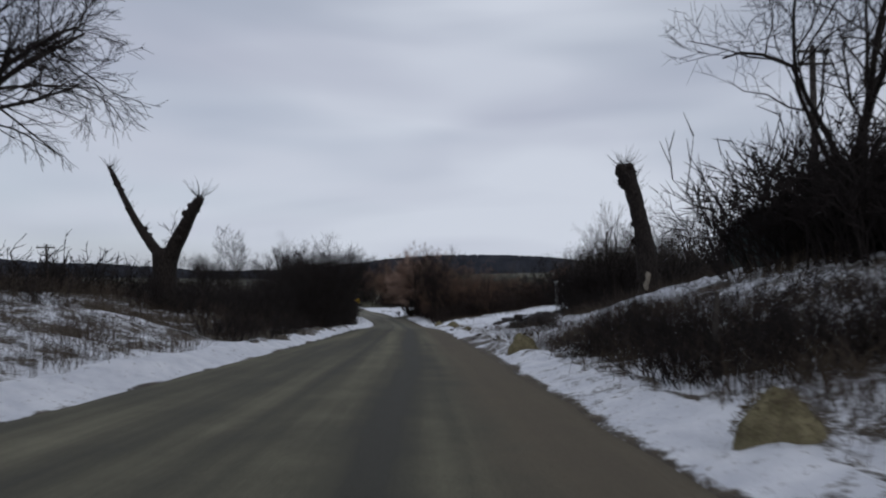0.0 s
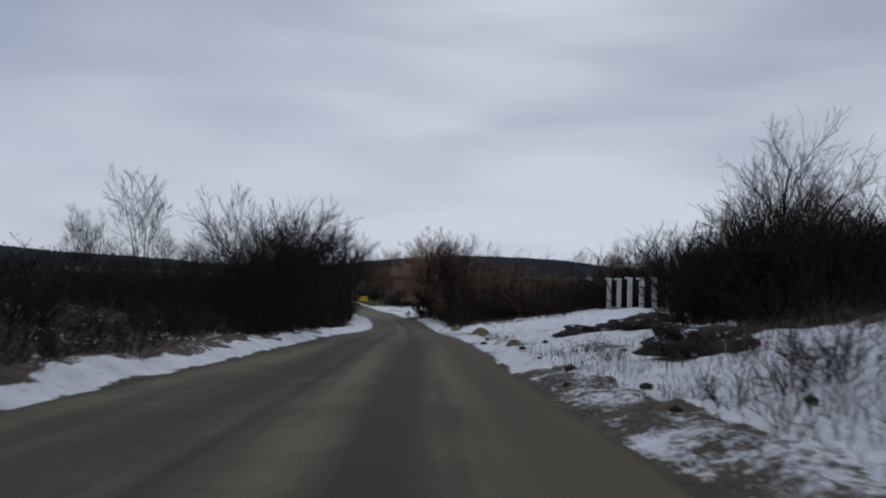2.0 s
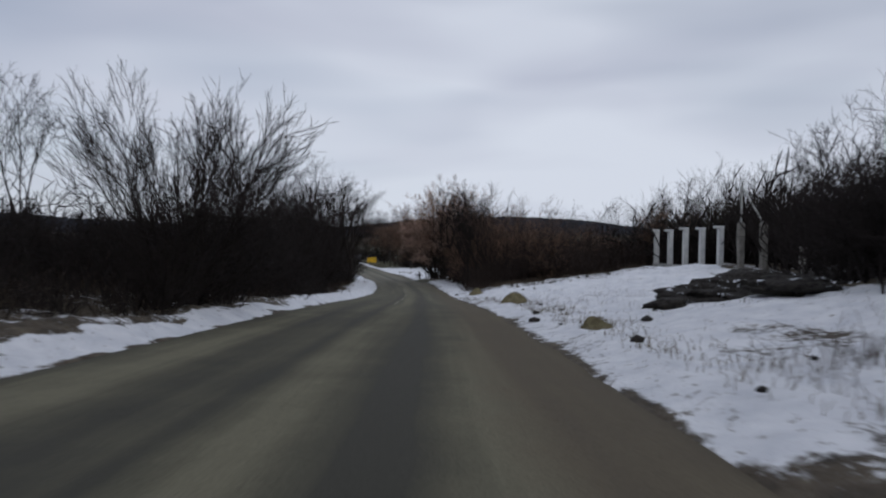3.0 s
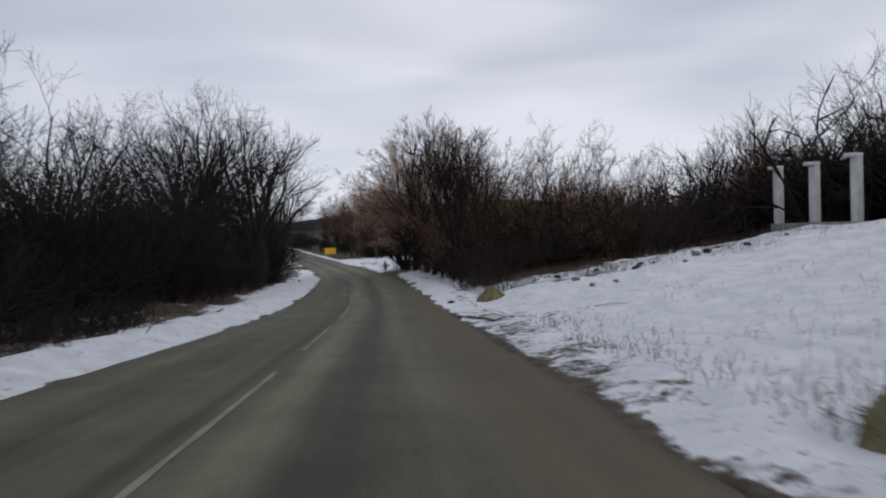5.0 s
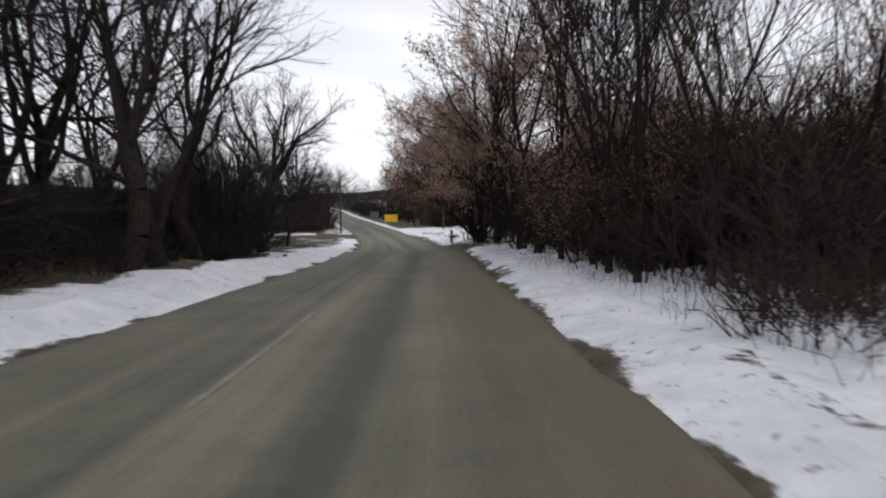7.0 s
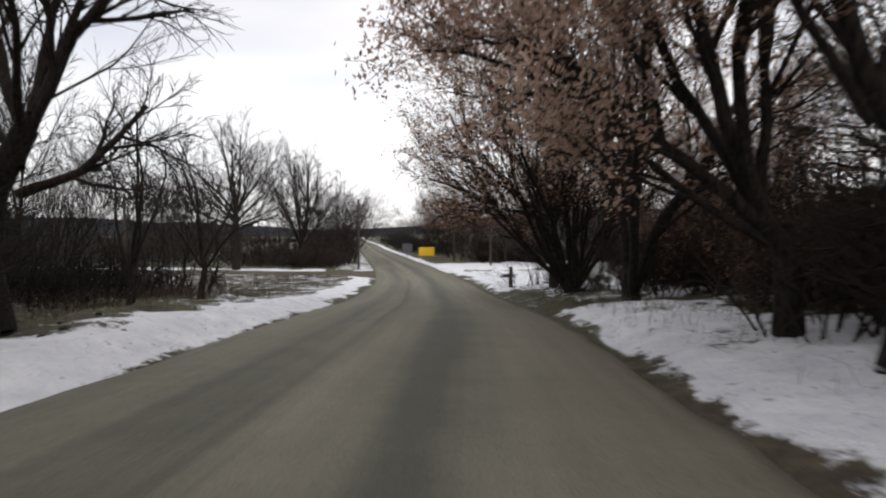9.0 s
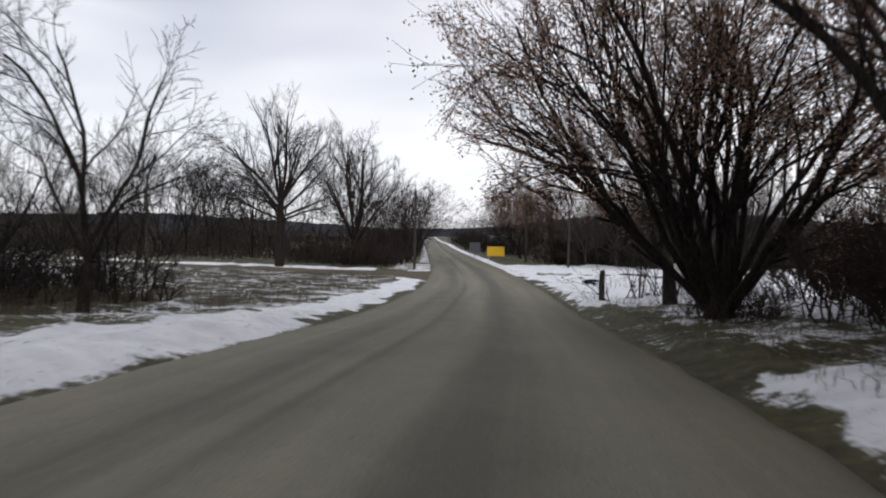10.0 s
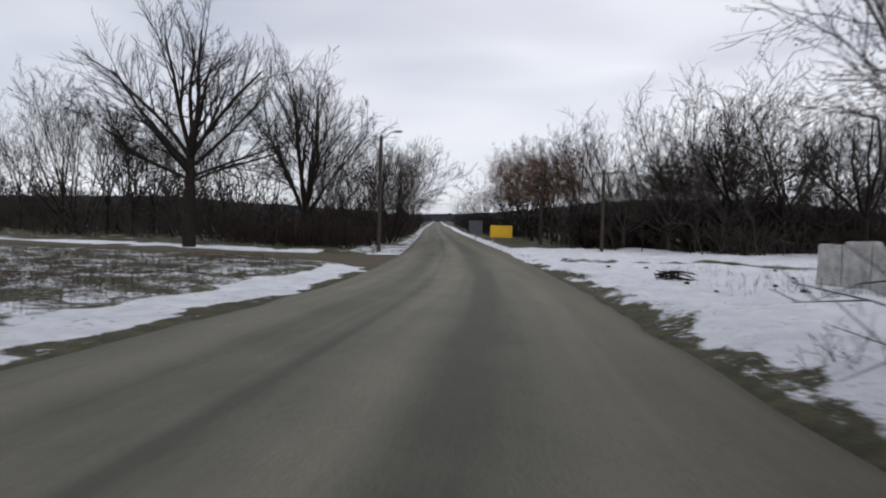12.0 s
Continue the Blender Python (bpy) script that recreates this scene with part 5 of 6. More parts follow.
def gate_posts():
    """The unfinished fence: a low concrete wall with a row of pillars."""
    a, b = Vector((14.0, 79.0)), Vector((16.4, 65.6))
    way = (b - a).normalized()
    turn = math.degrees(math.atan2(way.y, way.x))
    wall = tagged(new("low_wall"), "low grey concrete fence wall on the slope", "wall")
    mid = (a + b) / 2
    base = -2.95
    wall.matrix_basis = pose(mid.x, mid.y, base, 0, 0, turn)
    length = (b - a).length + 0.8
    n = 5
    for i in range(n):
        part("wall_bay", box_bm((length / n - 0.012, 0.32, 1.0), (-length / 2 + length / n * (i + 0.5), 0, -0.2), 0.02), M_CONCRETE, wall)
    for i in range(7):
        s = i * (b - a).length / 6
        p = a + way * s
        broken = i > 4
        h = (2.55, 2.5, 2.6, 2.55, 2.6, 2.9, 2.85)[i]
        pillar = tagged(new("fence_pillar"), "rough broken brick pillar with pale plaster patches" if broken else "pale concrete fence pillar with a hooked cap", "pillar", "row of fence pillars")
        pillar.matrix_basis = pose(p.x, p.y, base + 0.3, 0, 0, turn)
        bm = box_bm((0.34, 0.34, h), (0, 0, h / 2), 0.03)
        if broken:
            bmesh.ops.subdivide_edges(bm, edges=bm.edges[:], cuts=3, use_grid_fill=True)
            for v in bm.verts:
                v.co += Vector((noise.noise(v.co * 5), noise.noise(v.co * 5 + Vector((9, 0, 0))), 0.4 * noise.noise(v.co * 3))) * 0.07
        part("shaft", bm, M_STONE if broken else M_PALE, pillar)
        if not broken:
            part("cap", box_bm((0.36, 0.62, 0.16), (0, -0.13, h + 0.075), 0.03), M_PALE, pillar)
        else:
            for k in range(4):
                part("plaster_patch", box_bm((0.2, 0.02, 0.35), (0.02 * k - 0.03, 0.185, 0.5 + 0.55 * k), 0.008), M_PALE, pillar)
    poles = tagged(new("pole_frame"), "two grey poles leaning together above the broken pillars", "frame")
    q5, q6 = a + way * (5 * (b - a).length / 6), b
    poles.location = (q5.x, q5.y, 0)
    d = q6 - q5
    tube_part("pole", [(0, 0, -0.2, 0, 0, 2.6, 0.07, 0.06)], 7, M_CONCRETE, poles)
    tube_part("strut", [(d.x, d.y, 0.1, 0.02, 0.0, 2.55, 0.06, 0.05)], 7, M_CONCRETE, poles)
    stub = a + way * ((b - a).length + 3.4)
    st = tagged(new("fence_pillar"), "short broken pillar stub with pale plaster", "pillar", "row of fence pillars")
    st.matrix_basis = pose(stub.x, stub.y, gz(stub.x, stub.y), 0, 0, turn)
    part("shaft", box_bm((0.32, 0.32, 1.5), (0, 0, 0.6), 0.04), M_STONE, st)


gate_posts()


def small_house():
    root = tagged(new("house"), "low dark green boarded house under a grey sheet roof", "house")
    x, y = 22.5, 38.5
    root.matrix_basis = pose(x, y, gz(x, y), 0, 0, 12)
    part("wall", box_bm((8.0, 6.0, 3.6), (0, 0, 1.4), 0.03), M_WALLGREEN, root)
    bm = bmesh.new()
    pts = [(-4.4, -3.5, 3.1), (4.4, -3.5, 3.1), (4.4, 0, 4.8), (-4.4, 0, 4.8), (-4.4, 3.5, 3.1), (4.4, 3.5, 3.1)]
    low = [bm.verts.new(p) for p in pts]
    up = [bm.verts.new((p[0], p[1], p[2] + 0.14)) for p in pts]
    for f in ((0, 1, 2, 3), (3, 2, 5, 4)):
        bm.faces.new([up[i] for i in f])
        bm.faces.new([low[i] for i in reversed(f)])
    for i, j in ((0, 1), (1, 2), (2, 5), (5, 4), (4, 3), (3, 0)):
        bm.faces.new((low[i], low[j], up[j], up[i]))
    bmesh.ops.recalc_face_normals(bm, faces=bm.faces[:])
    roof = part("roof", bm, M_ROOF, root)
    for sx in (-3.99, 3.99):
        gable = bmesh.new()
        v = [gable.verts.new((sx, -3.0, 3.19)), gable.verts.new((sx, 3.0, 3.19)), gable.verts.new((sx, 0, 4.75))]
        w = [gable.verts.new((sx * 0.98, q.co.y, q.co.z)) for q in v]
        gable.faces.new(v)
        gable.faces.new(w[::-1])
        for i in range(3):
            gable.faces.new((v[i], v[(i + 1) % 3], w[(i + 1) % 3], w[i]))
        bmesh.ops.recalc_face_normals(gable, faces=gable.faces[:])
        part("gable", gable, M_WALLGREEN, root)
    part("chimney", box_bm((0.5, 0.5, 1.3), (-2.0, 0.6, 4.9), 0.02), M_STONE, roof)
    tube_part("antenna_mast", [(-0.5, 0, 4.7, -0.5, 0, 6.6, 0.03, 0.025), (-1.0, 0, 6.4, 0.0, 0, 6.4, 0.012, 0.012), (-0.9, 0, 6.1, -0.1, 0, 6.1, 0.012, 0.012)], 5, M_STEEL, roof)


small_house()


def white_wall():
    root = tagged(new("garden_wall"), "low old whitewashed masonry wall in the snow", "wall")
    x, y = -5.2, 135.6
    g = gz(x, y)
    root.matrix_basis = pose(x, y, g, 0, 0, -72)
    rg = random.Random(8)
    for i in range(7):
        h = rg.uniform(1.22, 1.36)
        bm = box_bm((1.19, 0.34, h + 0.3), (0.6 + 1.2 * i, 0, (h - 0.3) / 2), 0.04, 2)
        bmesh.ops.subdivide_edges(bm, edges=bm.edges[:], cuts=2, use_grid_fill=True)
        for v in bm.verts:
            v.co += Vector((0, noise.noise(v.co * 3 + Vector((i * 7.0, 0, 0))) * 0.04, noise.noise(v.co * 2 + Vector((i * 3.0, 5, 0))) * 0.05))
        part("wall_block", bm, M_WHITEWALL, root)


white_wall()


def fence():
    """Old stumps and thin stakes along the verge."""
    rows = [(-8.1, 118.9, 0.10, 1.05), (-6.9, 119.4, 0.035, 1.2), (-5.2, 120.6, 0.035, 1.1), (-3.4, 121.0, 0.035, 1.15)]
    for i, (x, y, r, h) in enumerate(rows):
        root = tagged(new("fence_stake"), "stout dark wooden fence post in snow" if r > 0.1 else "thin crooked wooden fence stake in snow", "stake", "old stake fence")
        root.location = (x, y, gz(x, y))
        tube_part("shaft", [(0, 0, -0.3, 0.03 * (i % 3 - 1), 0, h * 0.55, r, r * 0.95), (0.03 * (i % 3 - 1), 0, h * 0.55, 0.05 * (i % 2), 0, h, r * 0.95, r * 0.8)], 9, M_WOOD, root)
        bm = bmesh.new()
        bmesh.ops.create_icosphere(bm, subdivisions=1, radius=r * 0.8, matrix=Matrix.Translation((0.05 * (i % 2), 0, h - 0.005)) @ Matrix.Diagonal((1, 1, 0.3, 1)))
        part("cut_top", bm, M_CUT, root)
    for i, (x, y, s) in enumerate(((-6.4, 119.9, 0.6), (-5.0, 120.9, 0.7), (-3.6, 121.4, 0.7), (-8.6, 120.2, 0.35), (-1.6, 122.4, 0.8))):
        shrub(WEEDY, i, x, y, s * 1.4, i * 70, "thin bare saplings along the old fence", "fence saplings")
    for i, (x, y, s) in enumerate(((-7.6, 119.3, 0.42), (-6.7, 118.9, 0.5), (-5.9, 119.5, 0.45), (-5.2, 118.6, 0.5), (-4.4, 119.8, 0.55))):
        shrub(SAPLINGS, i, x, y, s * 1.9, i * 110, "young bare saplings growing through the old fence", "fence saplings")


fence()


def lone_stake(x, y, height):
    """A single thin post in the brush."""
    root = tagged(new("fence_stake"), "single dark wooden stake standing in the brush", "stake")
    root.location = (x, y, gz(x, y))
    tube_part("shaft", [(0, 0, -0.3, 0.01, 0, height * 0.5, 0.045, 0.042), (0.01, 0, height * 0.5, 0.04, 0, height, 0.042, 0.036)], 8, M_WOOD, root)
    bm = bmesh.new()
    bmesh.ops.create_icosphere(bm, subdivisions=1, radius=0.036, matrix=Matrix.Translation((0.04, 0, height - 0.003)) @ Matrix.Diagonal((1, 1, 0.35, 1)))
    part("cut_top", bm, M_CUT, root)


lone_stake(3.75, 8.9, 1.15)


def stick_pile(x, y):
    """Dark broken branches thrown together on the snow."""
    root = tagged(new("stick_pile"), "small pile of dark broken branches on the snow", "branches")
    root.location = (x, y, gz(x, y))
    rg = random.Random(17)
    for _ in range(16):
        a, r, l = rg.uniform(0, 3.14), rg.uniform(0, 0.5), rg.uniform(0.25, 0.6)
        cx, cy, z = math.cos(a * 2) * r, math.sin(a * 2) * r * 0.6, rg.uniform(0.03, 0.22)
        dx, dy, up = math.cos(a) * l, math.sin(a) * l * 0.7, rg.uniform(-0.08, 0.14)
        tube_part("stick", [(cx - dx, cy - dy, max(z - up, 0.02), cx, cy, z + 0.03, 0.02, 0.026), (cx, cy, z + 0.03, cx + dx, cy + dy, max(z + up, 0.02), 0.026, 0.014)], 5, M_BARK, root)


stick_pile(-9.5, 135.0)


def tyre_track(points, wide, seed):
    """A muddy rut pressed into the snow where cars turn in."""
    pts = []
    for a, b in zip(points, points[1:]):
        n = max(3, int(math.dist(a, b) / 0.12))
        pts += [Vector(a).lerp(Vector(b), i / n) for i in range(n)]
    verts = []
    for i, p in enumerate(pts):
        way = (pts[min(i + 1, len(pts) - 1)] - pts[max(i - 1, 0)]).normalized()
        side = Vector((-way.y, way.x))
        half = wide * (0.30 + 0.9 * abs(noise.noise(Vector((i * 0.35, seed, 0)))))
        mid = p + side * 0.05 * noise.noise(Vector((i * 0.2, seed, 5)))
        verts += [(*q, gz(q.x, q.y) + 0.03) for q in (mid + side * half, mid - side * half)]
    tagged(mesh_object("tyre_track", verts, grid_faces(len(pts), 2), M_RUT), "thin muddy tyre track across the snowy verge", "track", kind="structure")


M_RUT = speckled("wet_brown_mud", (0.030, 0.025, 0.019), (0.105, 0.088, 0.066), 6, 40, 0.8, 0.2, 0.02)
tyre_track([(-2.4, 67.2), (-1.48, 65.7), (-0.95, 64.5), (-0.24, 63.86), (0.9, 63.4), (2.2, 63.1)], 0.06, 1)
tyre_track([(-1.9, 66.0), (-1.39, 64.4), (-0.67, 63.64), (-0.2, 63.3), (0.6, 63.0)], 0.10, 2)
tyre_track([(-1.55, 65.0), (-1.0, 63.4), (-0.5, 62.8), (0.3, 62.3)], 0.12, 3)


def lump_bm(seed, size, flat=0.6, rough=0.3, sub=3):
    bm = bmesh.new()
    bmesh.ops.create_icosphere(bm, subdivisions=sub, radius=1)
    for v in bm.verts:
        n = noise.fractal(v.co * 1.3 + Vector((seed * 3.1, seed, 0)), 1, 2, 4)
        v.co *= 1 + rough * n
        v.co = Vector((v.co.x * size[0], v.co.y * size[1], max(v.co.z, -0.4) * size[2]))
    for f in bm.faces:
        f.smooth = True
    return bm


def cone_bm(seed, w, h, power):
    """A heap on a round foot, with a lumpy skin."""
    bm = bmesh.new()
    rings, sides = 9, 26
    top = bm.verts.new((0, 0, h))
    last = None
    for i in range(1, rings + 1):
        r = i / rings
        ring = []
        for k in range(sides):
            a = 2 * math.pi * k / sides
            n = noise.fractal(Vector((math.cos(a) * r * 1.6 + seed, math.sin(a) * r * 1.6, seed * 2.0)), 1, 2, 4)
            q = r * (1 + 0.16 * n)
            ring.append(bm.verts.new((math.cos(a) * q * w / 2, math.sin(a) * q * w * 0.42, h * (1 - r ** power) * (1 + 0.25 * n) - 0.12 * (i == rings))))
        for k in range(sides):
            j = (k + 1) % sides
            bm.faces.new((top, ring[k], ring[j])) if last is None else bm.faces.new((last[k], ring[k], ring[j], last[j]))
        last = ring
    for f in bm.faces:
        f.smooth = True
    return bm


def mound(x, y, w, h, seed, mat, label, category="mound"):
    name = "grass_mound" if mat is M_MOUND else "soil_heap"
    root = tagged(new(name), label, category)
    g = gz(x, y)
    root.location = (x, y, g)
    part("body", cone_bm(seed, w, h, 1.25 if seed == 5 else 2.0) if mat is M_MOUND else lump_bm(seed, (w / 2, w / 2 * 0.8, h), 0.6, 0.55, 4), mat, root)
    if mat is M_MOUND:
        rg = np.random.default_rng(seed)
        segs = []
        for _ in range(420):
            a, r = rg.uniform(0, 6.283), math.sqrt(rg.random())
            p = np.array([math.cos(a) * r * w * 0.52, math.sin(a) * r * w * 0.42, h * (1 - r ** (1.25 if seed == 5 else 2.0)) * 1.02])
            q = p + np.array([math.cos(a) * 0.02 + rg.normal(0, 0.03), math.sin(a) * 0.02 + rg.normal(0, 0.03), rg.uniform(-0.03, 0.06)])
            segs.append((*p, *q, 0.006, 0.002))
        tagged(tube_part("dry_grass", segs, 3, M_STRAW, root), kind="stuff")
    return root


for i, (x, y, w, h) in enumerate(((2.75, 5.3, 0.75, 0.36), (2.3, 18.4, 0.95, 0.45), (1.57, 39.7, 0.75, 0.30), (0.85, 52.3, 1.1, 0.45), (-0.45, 69.9, 1.02, 0.44))):
    mound(x, y, w, h, i + 1, M_MOUND, "rounded mound of yellowed grass poking out of snow")
for i, (x, y, w, h) in enumerate(((4.2, 29.4, 2.2, 0.4), (10.8, 53.6, 6.0, 0.75), (13.5, 56.0, 6.0, 0.95), (8.0, 51.5, 2.0, 0.3), (6.4, 43.6, 1.7, 0.25), (9.9, 42.4, 2.2, 0.32), (12.5, 48.0, 3.4, 0.5), (5.4, 44.3, 2.3, 0.26), (6.9, 42.3, 2.2, 0.28), (4.1, 42.9, 1.5, 0.18))):
    mound(x, y, w, h, i + 20, M_RUBBLE, "heap of dark soil and rubble lying in snow", "heap")


def stones(count, seed, y0, y1, d0, d1, s0, s1, mat, label, group):
    rg = random.Random(seed)
    shapes = []
    for k in range(4):
        bm = lump_bm(seed + k, (1, 0.8, 0.6), 0.5, 0.35, 1)
        me = bpy.data.meshes.new("stone")
        bm.to_mesh(me)
        bm.free()
        me.materials.append(mat)
        shapes.append(me)
    for i in range(count):
        y, d = rg.uniform(y0, y1), rg.uniform(d0, d1)
        x = at_side(d, y)
        s = rg.uniform(s0, s1)
        ob = new("stone", shapes[i % 4])
        ob.matrix_basis = pose(x, y, gz(x, y) + s * 0.15, 0, 0, rg.uniform(0, 360)) @ Matrix.Scale(s, 4)
        tagged(ob, label, "stone", group)


stones(1, 3, 70.6, 70.61, 3.3, 3.31, 0.16, 0.17, M_SOIL, "dark fist-sized stone on the snowy verge", "")
stones(26, 5, 24, 50, 3.6, 6.5, 0.05, 0.16, M_SOIL, "dark clod of soil on the snowy verge", "clods on the verge")
stones(14, 6, 43, 51, 9, 16, 0.08, 0.22, M_SOIL, "dark lump of rubble on the heap", "rubble in the yard")
stones(20, 8, 68, 84, 5, 14, 0.06, 0.2, M_STONE, "grey stone half sunk in snow", "stones at the thicket foot")
stones(22, 9, 88, 100, -5.4, -3.5, 0.04, 0.11, M_SOIL, "dark clod of soil on the snow bank", "clods on the left bank")
stones(24, 11, 70, 77, 7, 15, 0.07, 0.2, M_SOIL, "dark clod of soil along the thicket foot", "clods at the thicket foot")
stones(14, 10, 122, 140, 6, 12, 0.04, 0.12, M_SOIL, "dark clod of soil on the snow field", "clods on the field")


# ---------------------------------------------------------------- side road, markings
def side_road():
    fine = [Vector(p) for p in SIDE_LINE[::-1]]
    fine[0] = Vector((-18.6, 142.6))
    pts = []
    for a, b in zip(fine, fine[1:]):
        n = max(2, int((b - a).length / 0.9))
        pts += [a + (b - a) * i / n for i in range(n)]
    verts, n = [], 9
    for i, p in enumerate(pts):
        half = 1.9 + 6.0 * math.exp(-max(0, -20.5 - p.x) * 0.3)
        for k in range(n):
            q = Vector((p.x, p.y + half * (2 * k / (n - 1) - 1)))
            verts.append((q.x, q.y, float(road_z(q.y)) + (0.0 if 0 < k < n - 1 else -0.12)))
    ob = mesh_object("side_road", verts, grid_faces(len(pts), n), M_ROAD)
    uv = ob.data.uv_layers.new(name="lane")
    idx = np.empty(len(ob.data.loops), int)
    ob.data.loops.foreach_get("vertex_index", idx)
    v = np.array(verts)
    uv.data.foreach_set("uv", np.stack([v[idx, 1] - 130, v[idx, 0]], 1).ravel().astype(np.float32))
    tagged(ob, "narrow grey side road leaving the junction", "road", kind="structure")


def centre_line():
    """Worn dashes along the road's middle."""
    for i, y0 in enumerate(np.arange(52, 80, 7.0)):
        ys = np.linspace(y0, y0 + 4.6, 12)
        verts = []
        for y in ys:
            for e in (-0.04, 0.04):
                d = -0.15 + e * (0.8 + 0.5 * noise.noise(Vector((y * 2.0, e, 0))))
                verts.append((at_side(d, y), y, float(road_z(y)) + 0.054))
        tagged(mesh_object("road_marking", verts, grid_faces(len(ys), 2), M_LINE), "worn pale centre dash on the asphalt", "road marking", kind="structure")


side_road()
centre_line()


# ---------------------------------------------------------------- dry stalks and grass
def stalks(name, label, seed, clumps, per, y0, y1, d0, d1, h0, h1, mat, thick=0.005):
    rg = np.random.default_rng(seed)
    cy, cd = rg.uniform(y0, y1, clumps), rg.uniform(d0, d1, clumps)
    y = np.repeat(cy, per) + rg.normal(0, 0.35, clumps * per)
    d = np.repeat(cd, per) + rg.normal(0, 0.35, clumps * per)
    keep = np.abs(d) > 4.0
    y, d = y[keep], d[keep]
    x = at_side(d, y)
    z = ground_z(x, y)
    n = len(x)
    h = rg.uniform(h0, h1, n) * rg.uniform(0.5, 1.1, n)
    a = np.stack([x, y, z - 0.05], 1)
    lean = rg.normal(0, 0.32, (n, 2)) * h[:, None]
    b = np.stack([x + lean[:, 0] * 0.4, y + lean[:, 1] * 0.4, z + h * 0.6], 1)
    nod = rg.normal(0, 0.22, (n, 2)) * h[:, None]
    c = np.stack([b[:, 0] + lean[:, 0] * 0.6 + nod[:, 0], b[:, 1] + lean[:, 1] * 0.6 + nod[:, 1], z + h * rg.uniform(0.75, 1.0, n)], 1)
    low = np.concatenate([a, b, np.full((n, 1), thick), np.full((n, 1), thick * 0.7)], 1)
    high = np.concatenate([b, c, np.full((n, 1), thick * 0.7), np.full((n, 1), thick * 0.35)], 1)
    segs = np.concatenate([low, high])
    return tagged(new(name, tube_mesh(name, [(segs, 3, 0)], [mat])), label, "dry weeds", kind="stuff")


stalks("dry_weeds", "dry brown weed stalks standing in patchy snow", 1, 520, 16, 4, 46, -16, -4.6, 0.35, 1.0, M_WEED)
stalks("dry_weeds", "dry brown weed stalks on the right bank", 2, 260, 14, 3, 34, 4.8, 13, 0.2, 0.6, M_WEED)
stalks("dry_weeds", "thick brown grass and stalks on the bank", 12, 260, 26, 4, 20, 4.9, 8.5, 0.25, 0.7, M_WEED)
stalks("dry_weeds", "dry brown stalks scattered over the snowy yard", 3, 120, 12, 30, 66, 4.4, 15, 0.06, 0.26, M_WEED, 0.0035)
stalks("dry_weeds", "dead stalks along the snowy verge", 4, 70, 12, 74, 88, 4.5, 8, 0.12, 0.42, M_WEED, 0.004)
stalks("dry_weeds", "dense dead stalks in the snow before the brown thicket", 13, 170, 14, 71, 79, 5.0, 9.5, 0.15, 0.5, M_WEED, 0.005)
stalks("dry_weeds", "dry weeds along the crest of the snowy yard", 14, 110, 12, 69.5, 77, 8.5, 17, 0.15, 0.5, M_WEED, 0.005)
stalks("dry_weeds", "dead stalks under the left thicket", 5, 380, 16, 40, 82, -9, -4.6, 0.2, 0.6, M_WEED)
stalks("dry_weeds", "dry grass over the field by the junction", 6, 900, 14, 104, 139, -26, -5.2, 0.15, 0.5, M_WEED)
stalks("dry_weeds", "dry stalks at the edge of the snow field", 7, 90, 10, 118, 140, 7, 18, 0.15, 0.55, M_WEED)
stalks("dry_weeds", "straw-coloured grass on the right verge", 8, 150, 16, 100, 120, 4.2, 7.5, 0.08, 0.22, M_STRAW, 0.005)
stalks("dry_weeds", "brown stalks along the left hedge", 10, 200, 14, 88, 112, -12, -6.0, 0.2, 0.7, M_WEED)
stalks("dry_weeds", "dead stalks on the snow bank under the trees", 11, 60, 9, 88, 106, 4.3, 7.2, 0.08, 0.3, M_WEED, 0.004)
stalks("dry_weeds", "straw-coloured grass at the road edge", 9, 150, 14, 20, 62, 4.1, 5.2, 0.06, 0.2, M_STRAW, 0.005)
brush("weed_clumps", "small dry weed bushes in the snow on the bank", WEEDY, side_places(1, 6, 34, 5.0, 12, 70, 0.4, 0.85), 21)
brush("weed_clumps", "low dark weed clumps in the patchy field", WEEDY, side_places(-1, 110, 136, 7.5, 24, 110, 0.35, 0.75), 22)
brush("weed_clumps", "dark dead weed clumps in the snow by the wall", WEEDY, [(-6.6, 128.2, 0.5, 0.7), (-5.9, 127.6, 0.55, 0.7), (-7.2, 128.8, 0.45, 0.7), (-5.2, 128.6, 0.5, 0.8), (-6.2, 127.0, 0.5, 0.7), (-4.6, 127.6, 0.6, 0.8)], 24)
brush("weed_clumps", "small dry weed bushes in the patchy snow", WEEDY, side_places(-1, 6, 46, 5.0, 14, 90, 0.5, 1.1), 23)


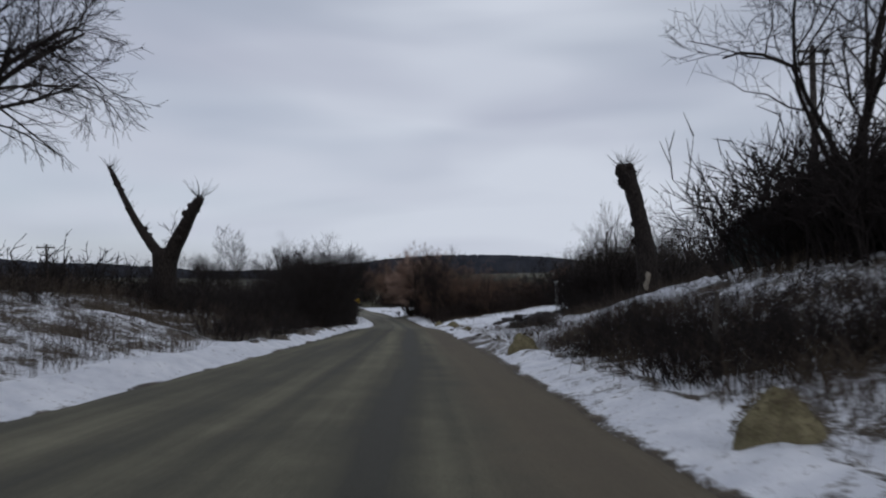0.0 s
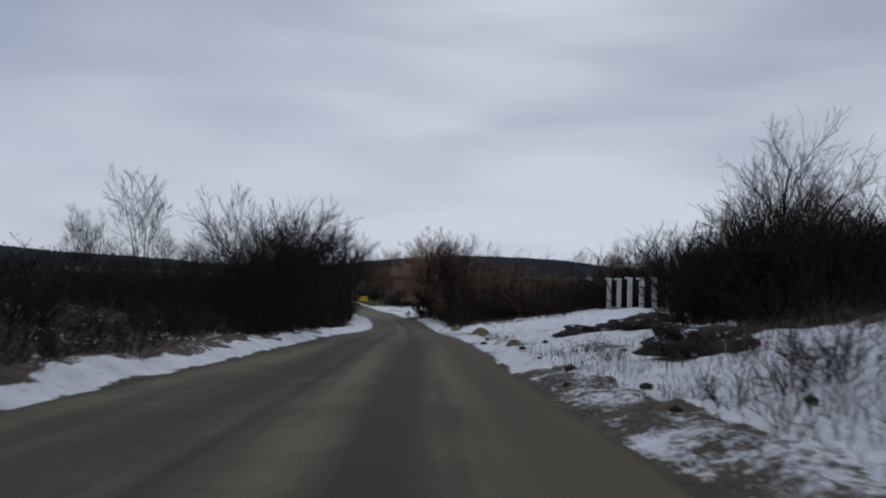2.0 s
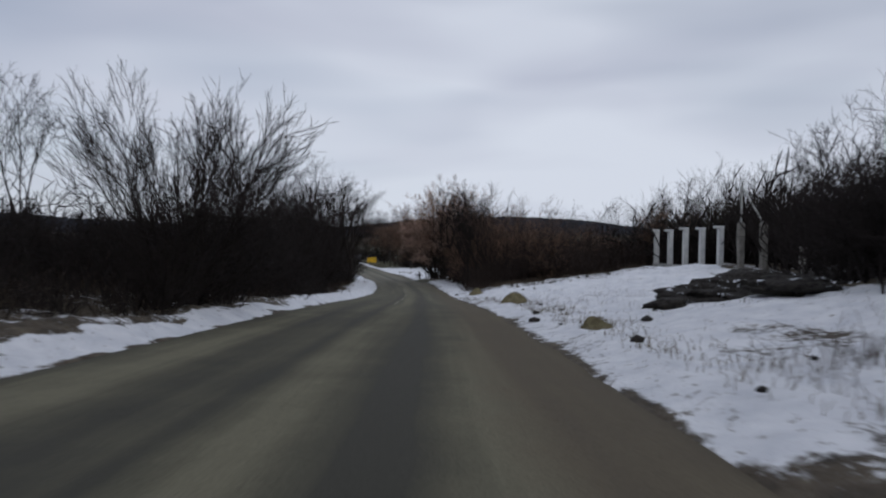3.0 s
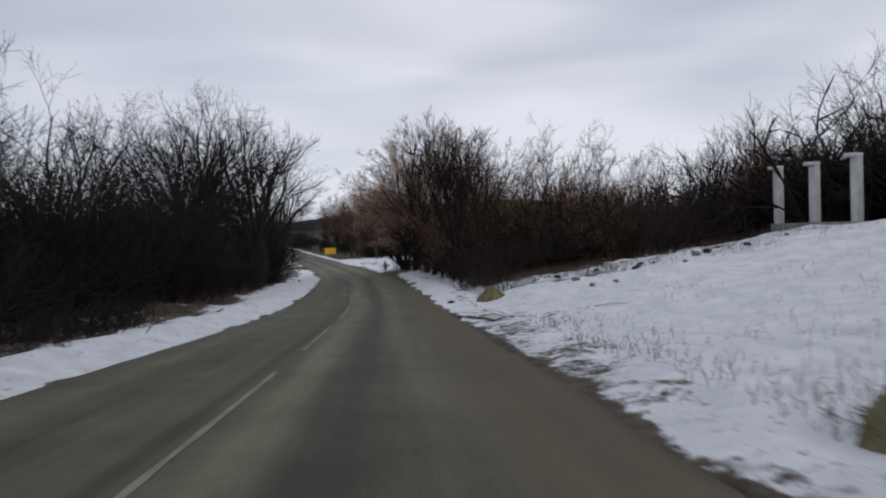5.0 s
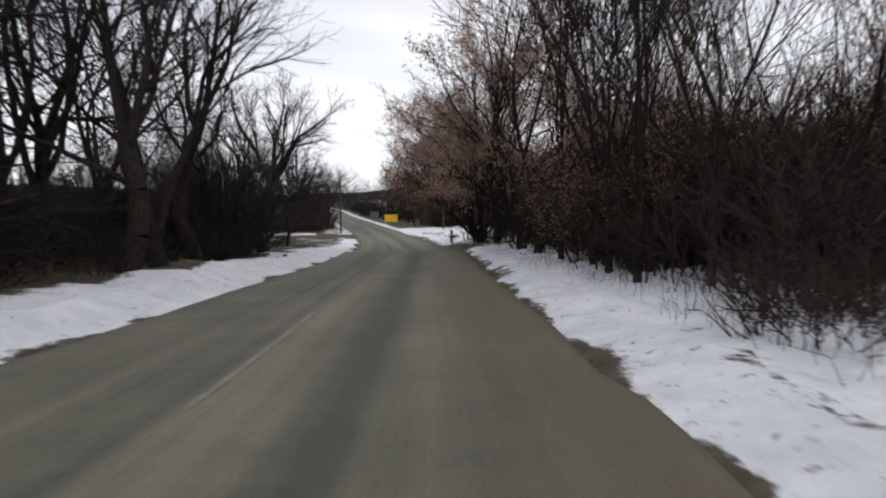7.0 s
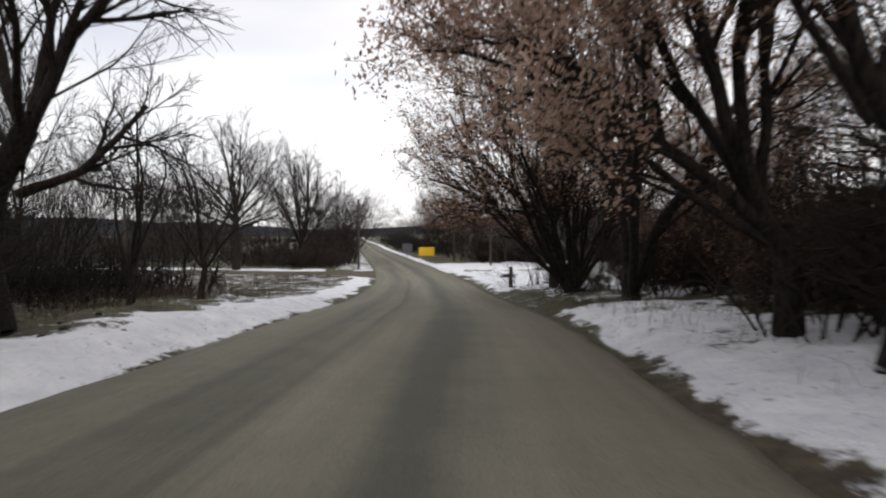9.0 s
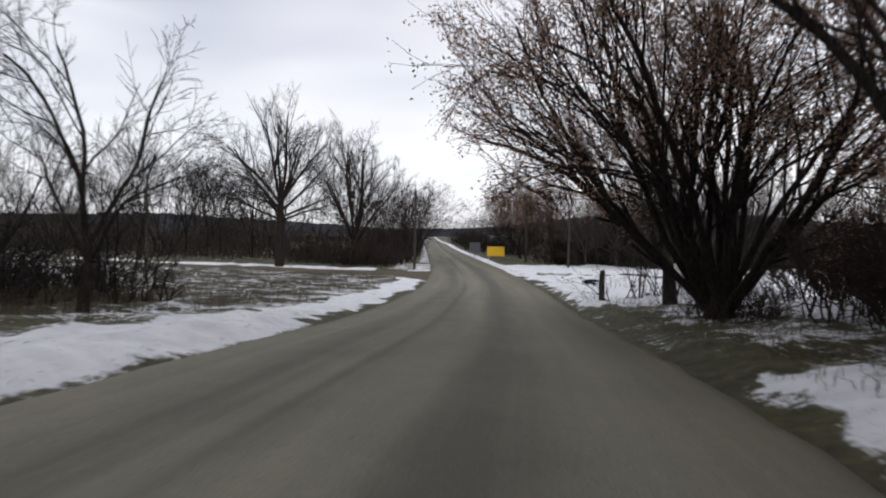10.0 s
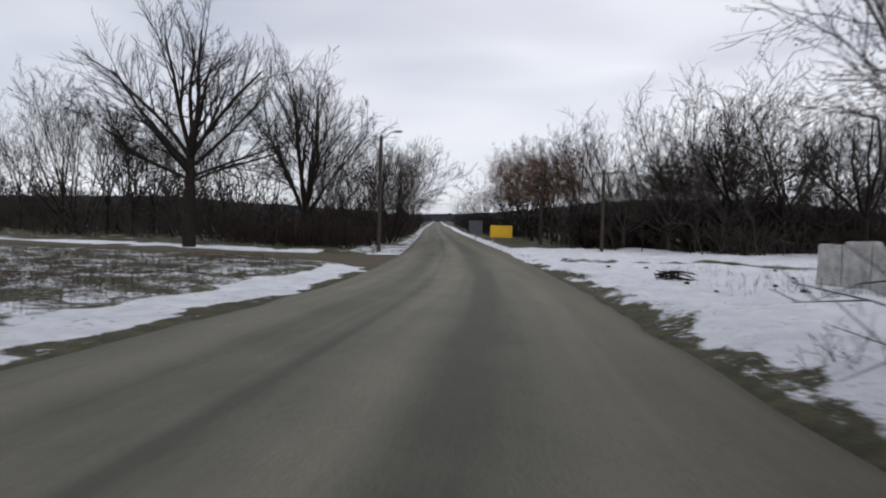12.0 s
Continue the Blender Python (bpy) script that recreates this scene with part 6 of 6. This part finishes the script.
thicket(1, 50, 54, 18.6, 21.5, 2, 10, THICKET, 0.62, SHRUBS, DARK, "dark thicket beside the yard", 1.0, 1.5)


# ---------------------------------------------------------------- distance
def far_scrub():
    """Low leafless scrub over the land beyond the thickets."""
    rg = np.random.default_rng(4)
    segs = []
    for _ in range(900):
        y = rg.uniform(30, 420)
        d = rg.uniform(26, 170) * (-1 if rg.random() < 0.65 else 1)
        if d > 0 and y < 130:
            d = d + 20
        if d < 0 and 112 < y < 152 and d > -60:
            continue
        x = float(at_side(d, y))
        z = float(ground_z(x, y, False)[0])
        h = rg.uniform(1.6, 3.6)
        for _ in range(26):
            p = np.array([x + rg.normal(0, h * 0.5), y + rg.normal(0, h * 0.5), z - 0.1])
            w = np.array([rg.normal(0, 0.3), rg.normal(0, 0.3), 1.0]) * h * rg.uniform(0.5, 1.0)
            segs.append((*p, *(p + w), 0.05, 0.02))
    ob = new("far_scrub", tube_mesh("far_scrub", [(segs, 3, 0)], [M_TWIG]))
    tagged(ob, "far dark leafless scrub and hedges", "scrub", kind="stuff")


def far_hills():
    verts, n = [], 2400
    for i in range(n):
        a = 2 * math.pi * i / n
        r = 950
        x, y = math.cos(a) * r, 60 + math.sin(a) * r
        top = 21 + 11 * noise.fractal(Vector((math.cos(a) * 2.2, math.sin(a) * 2.2, 1.0)), 1, 2, 4) + 2.2 * noise.fractal(Vector((a * 260, 0, 0)), 1, 2, 5)
        top += 20 * math.exp(-((math.atan2(x, y) - 0.05) / 0.17) ** 2) * (y > 0)
        for k, (rr, f) in enumerate(((0.86, 0.0), (0.93, 0.55), (1.0, 1.0), (1.2, 0.9))):
            verts.append((x * rr, 60 + (y - 60) * rr, -14 + (top + 14) * f if k else -14))
    faces = []
    for i in range(n):
        j = (i + 1) % n
        for k in range(3):
            faces.append((i * 4 + k, j * 4 + k, j * 4 + k + 1, i * 4 + k + 1))
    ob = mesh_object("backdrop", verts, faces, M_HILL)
    tagged(ob, "distant low wooded hills", "hills", kind="structure")


far_scrub()
far_hills()
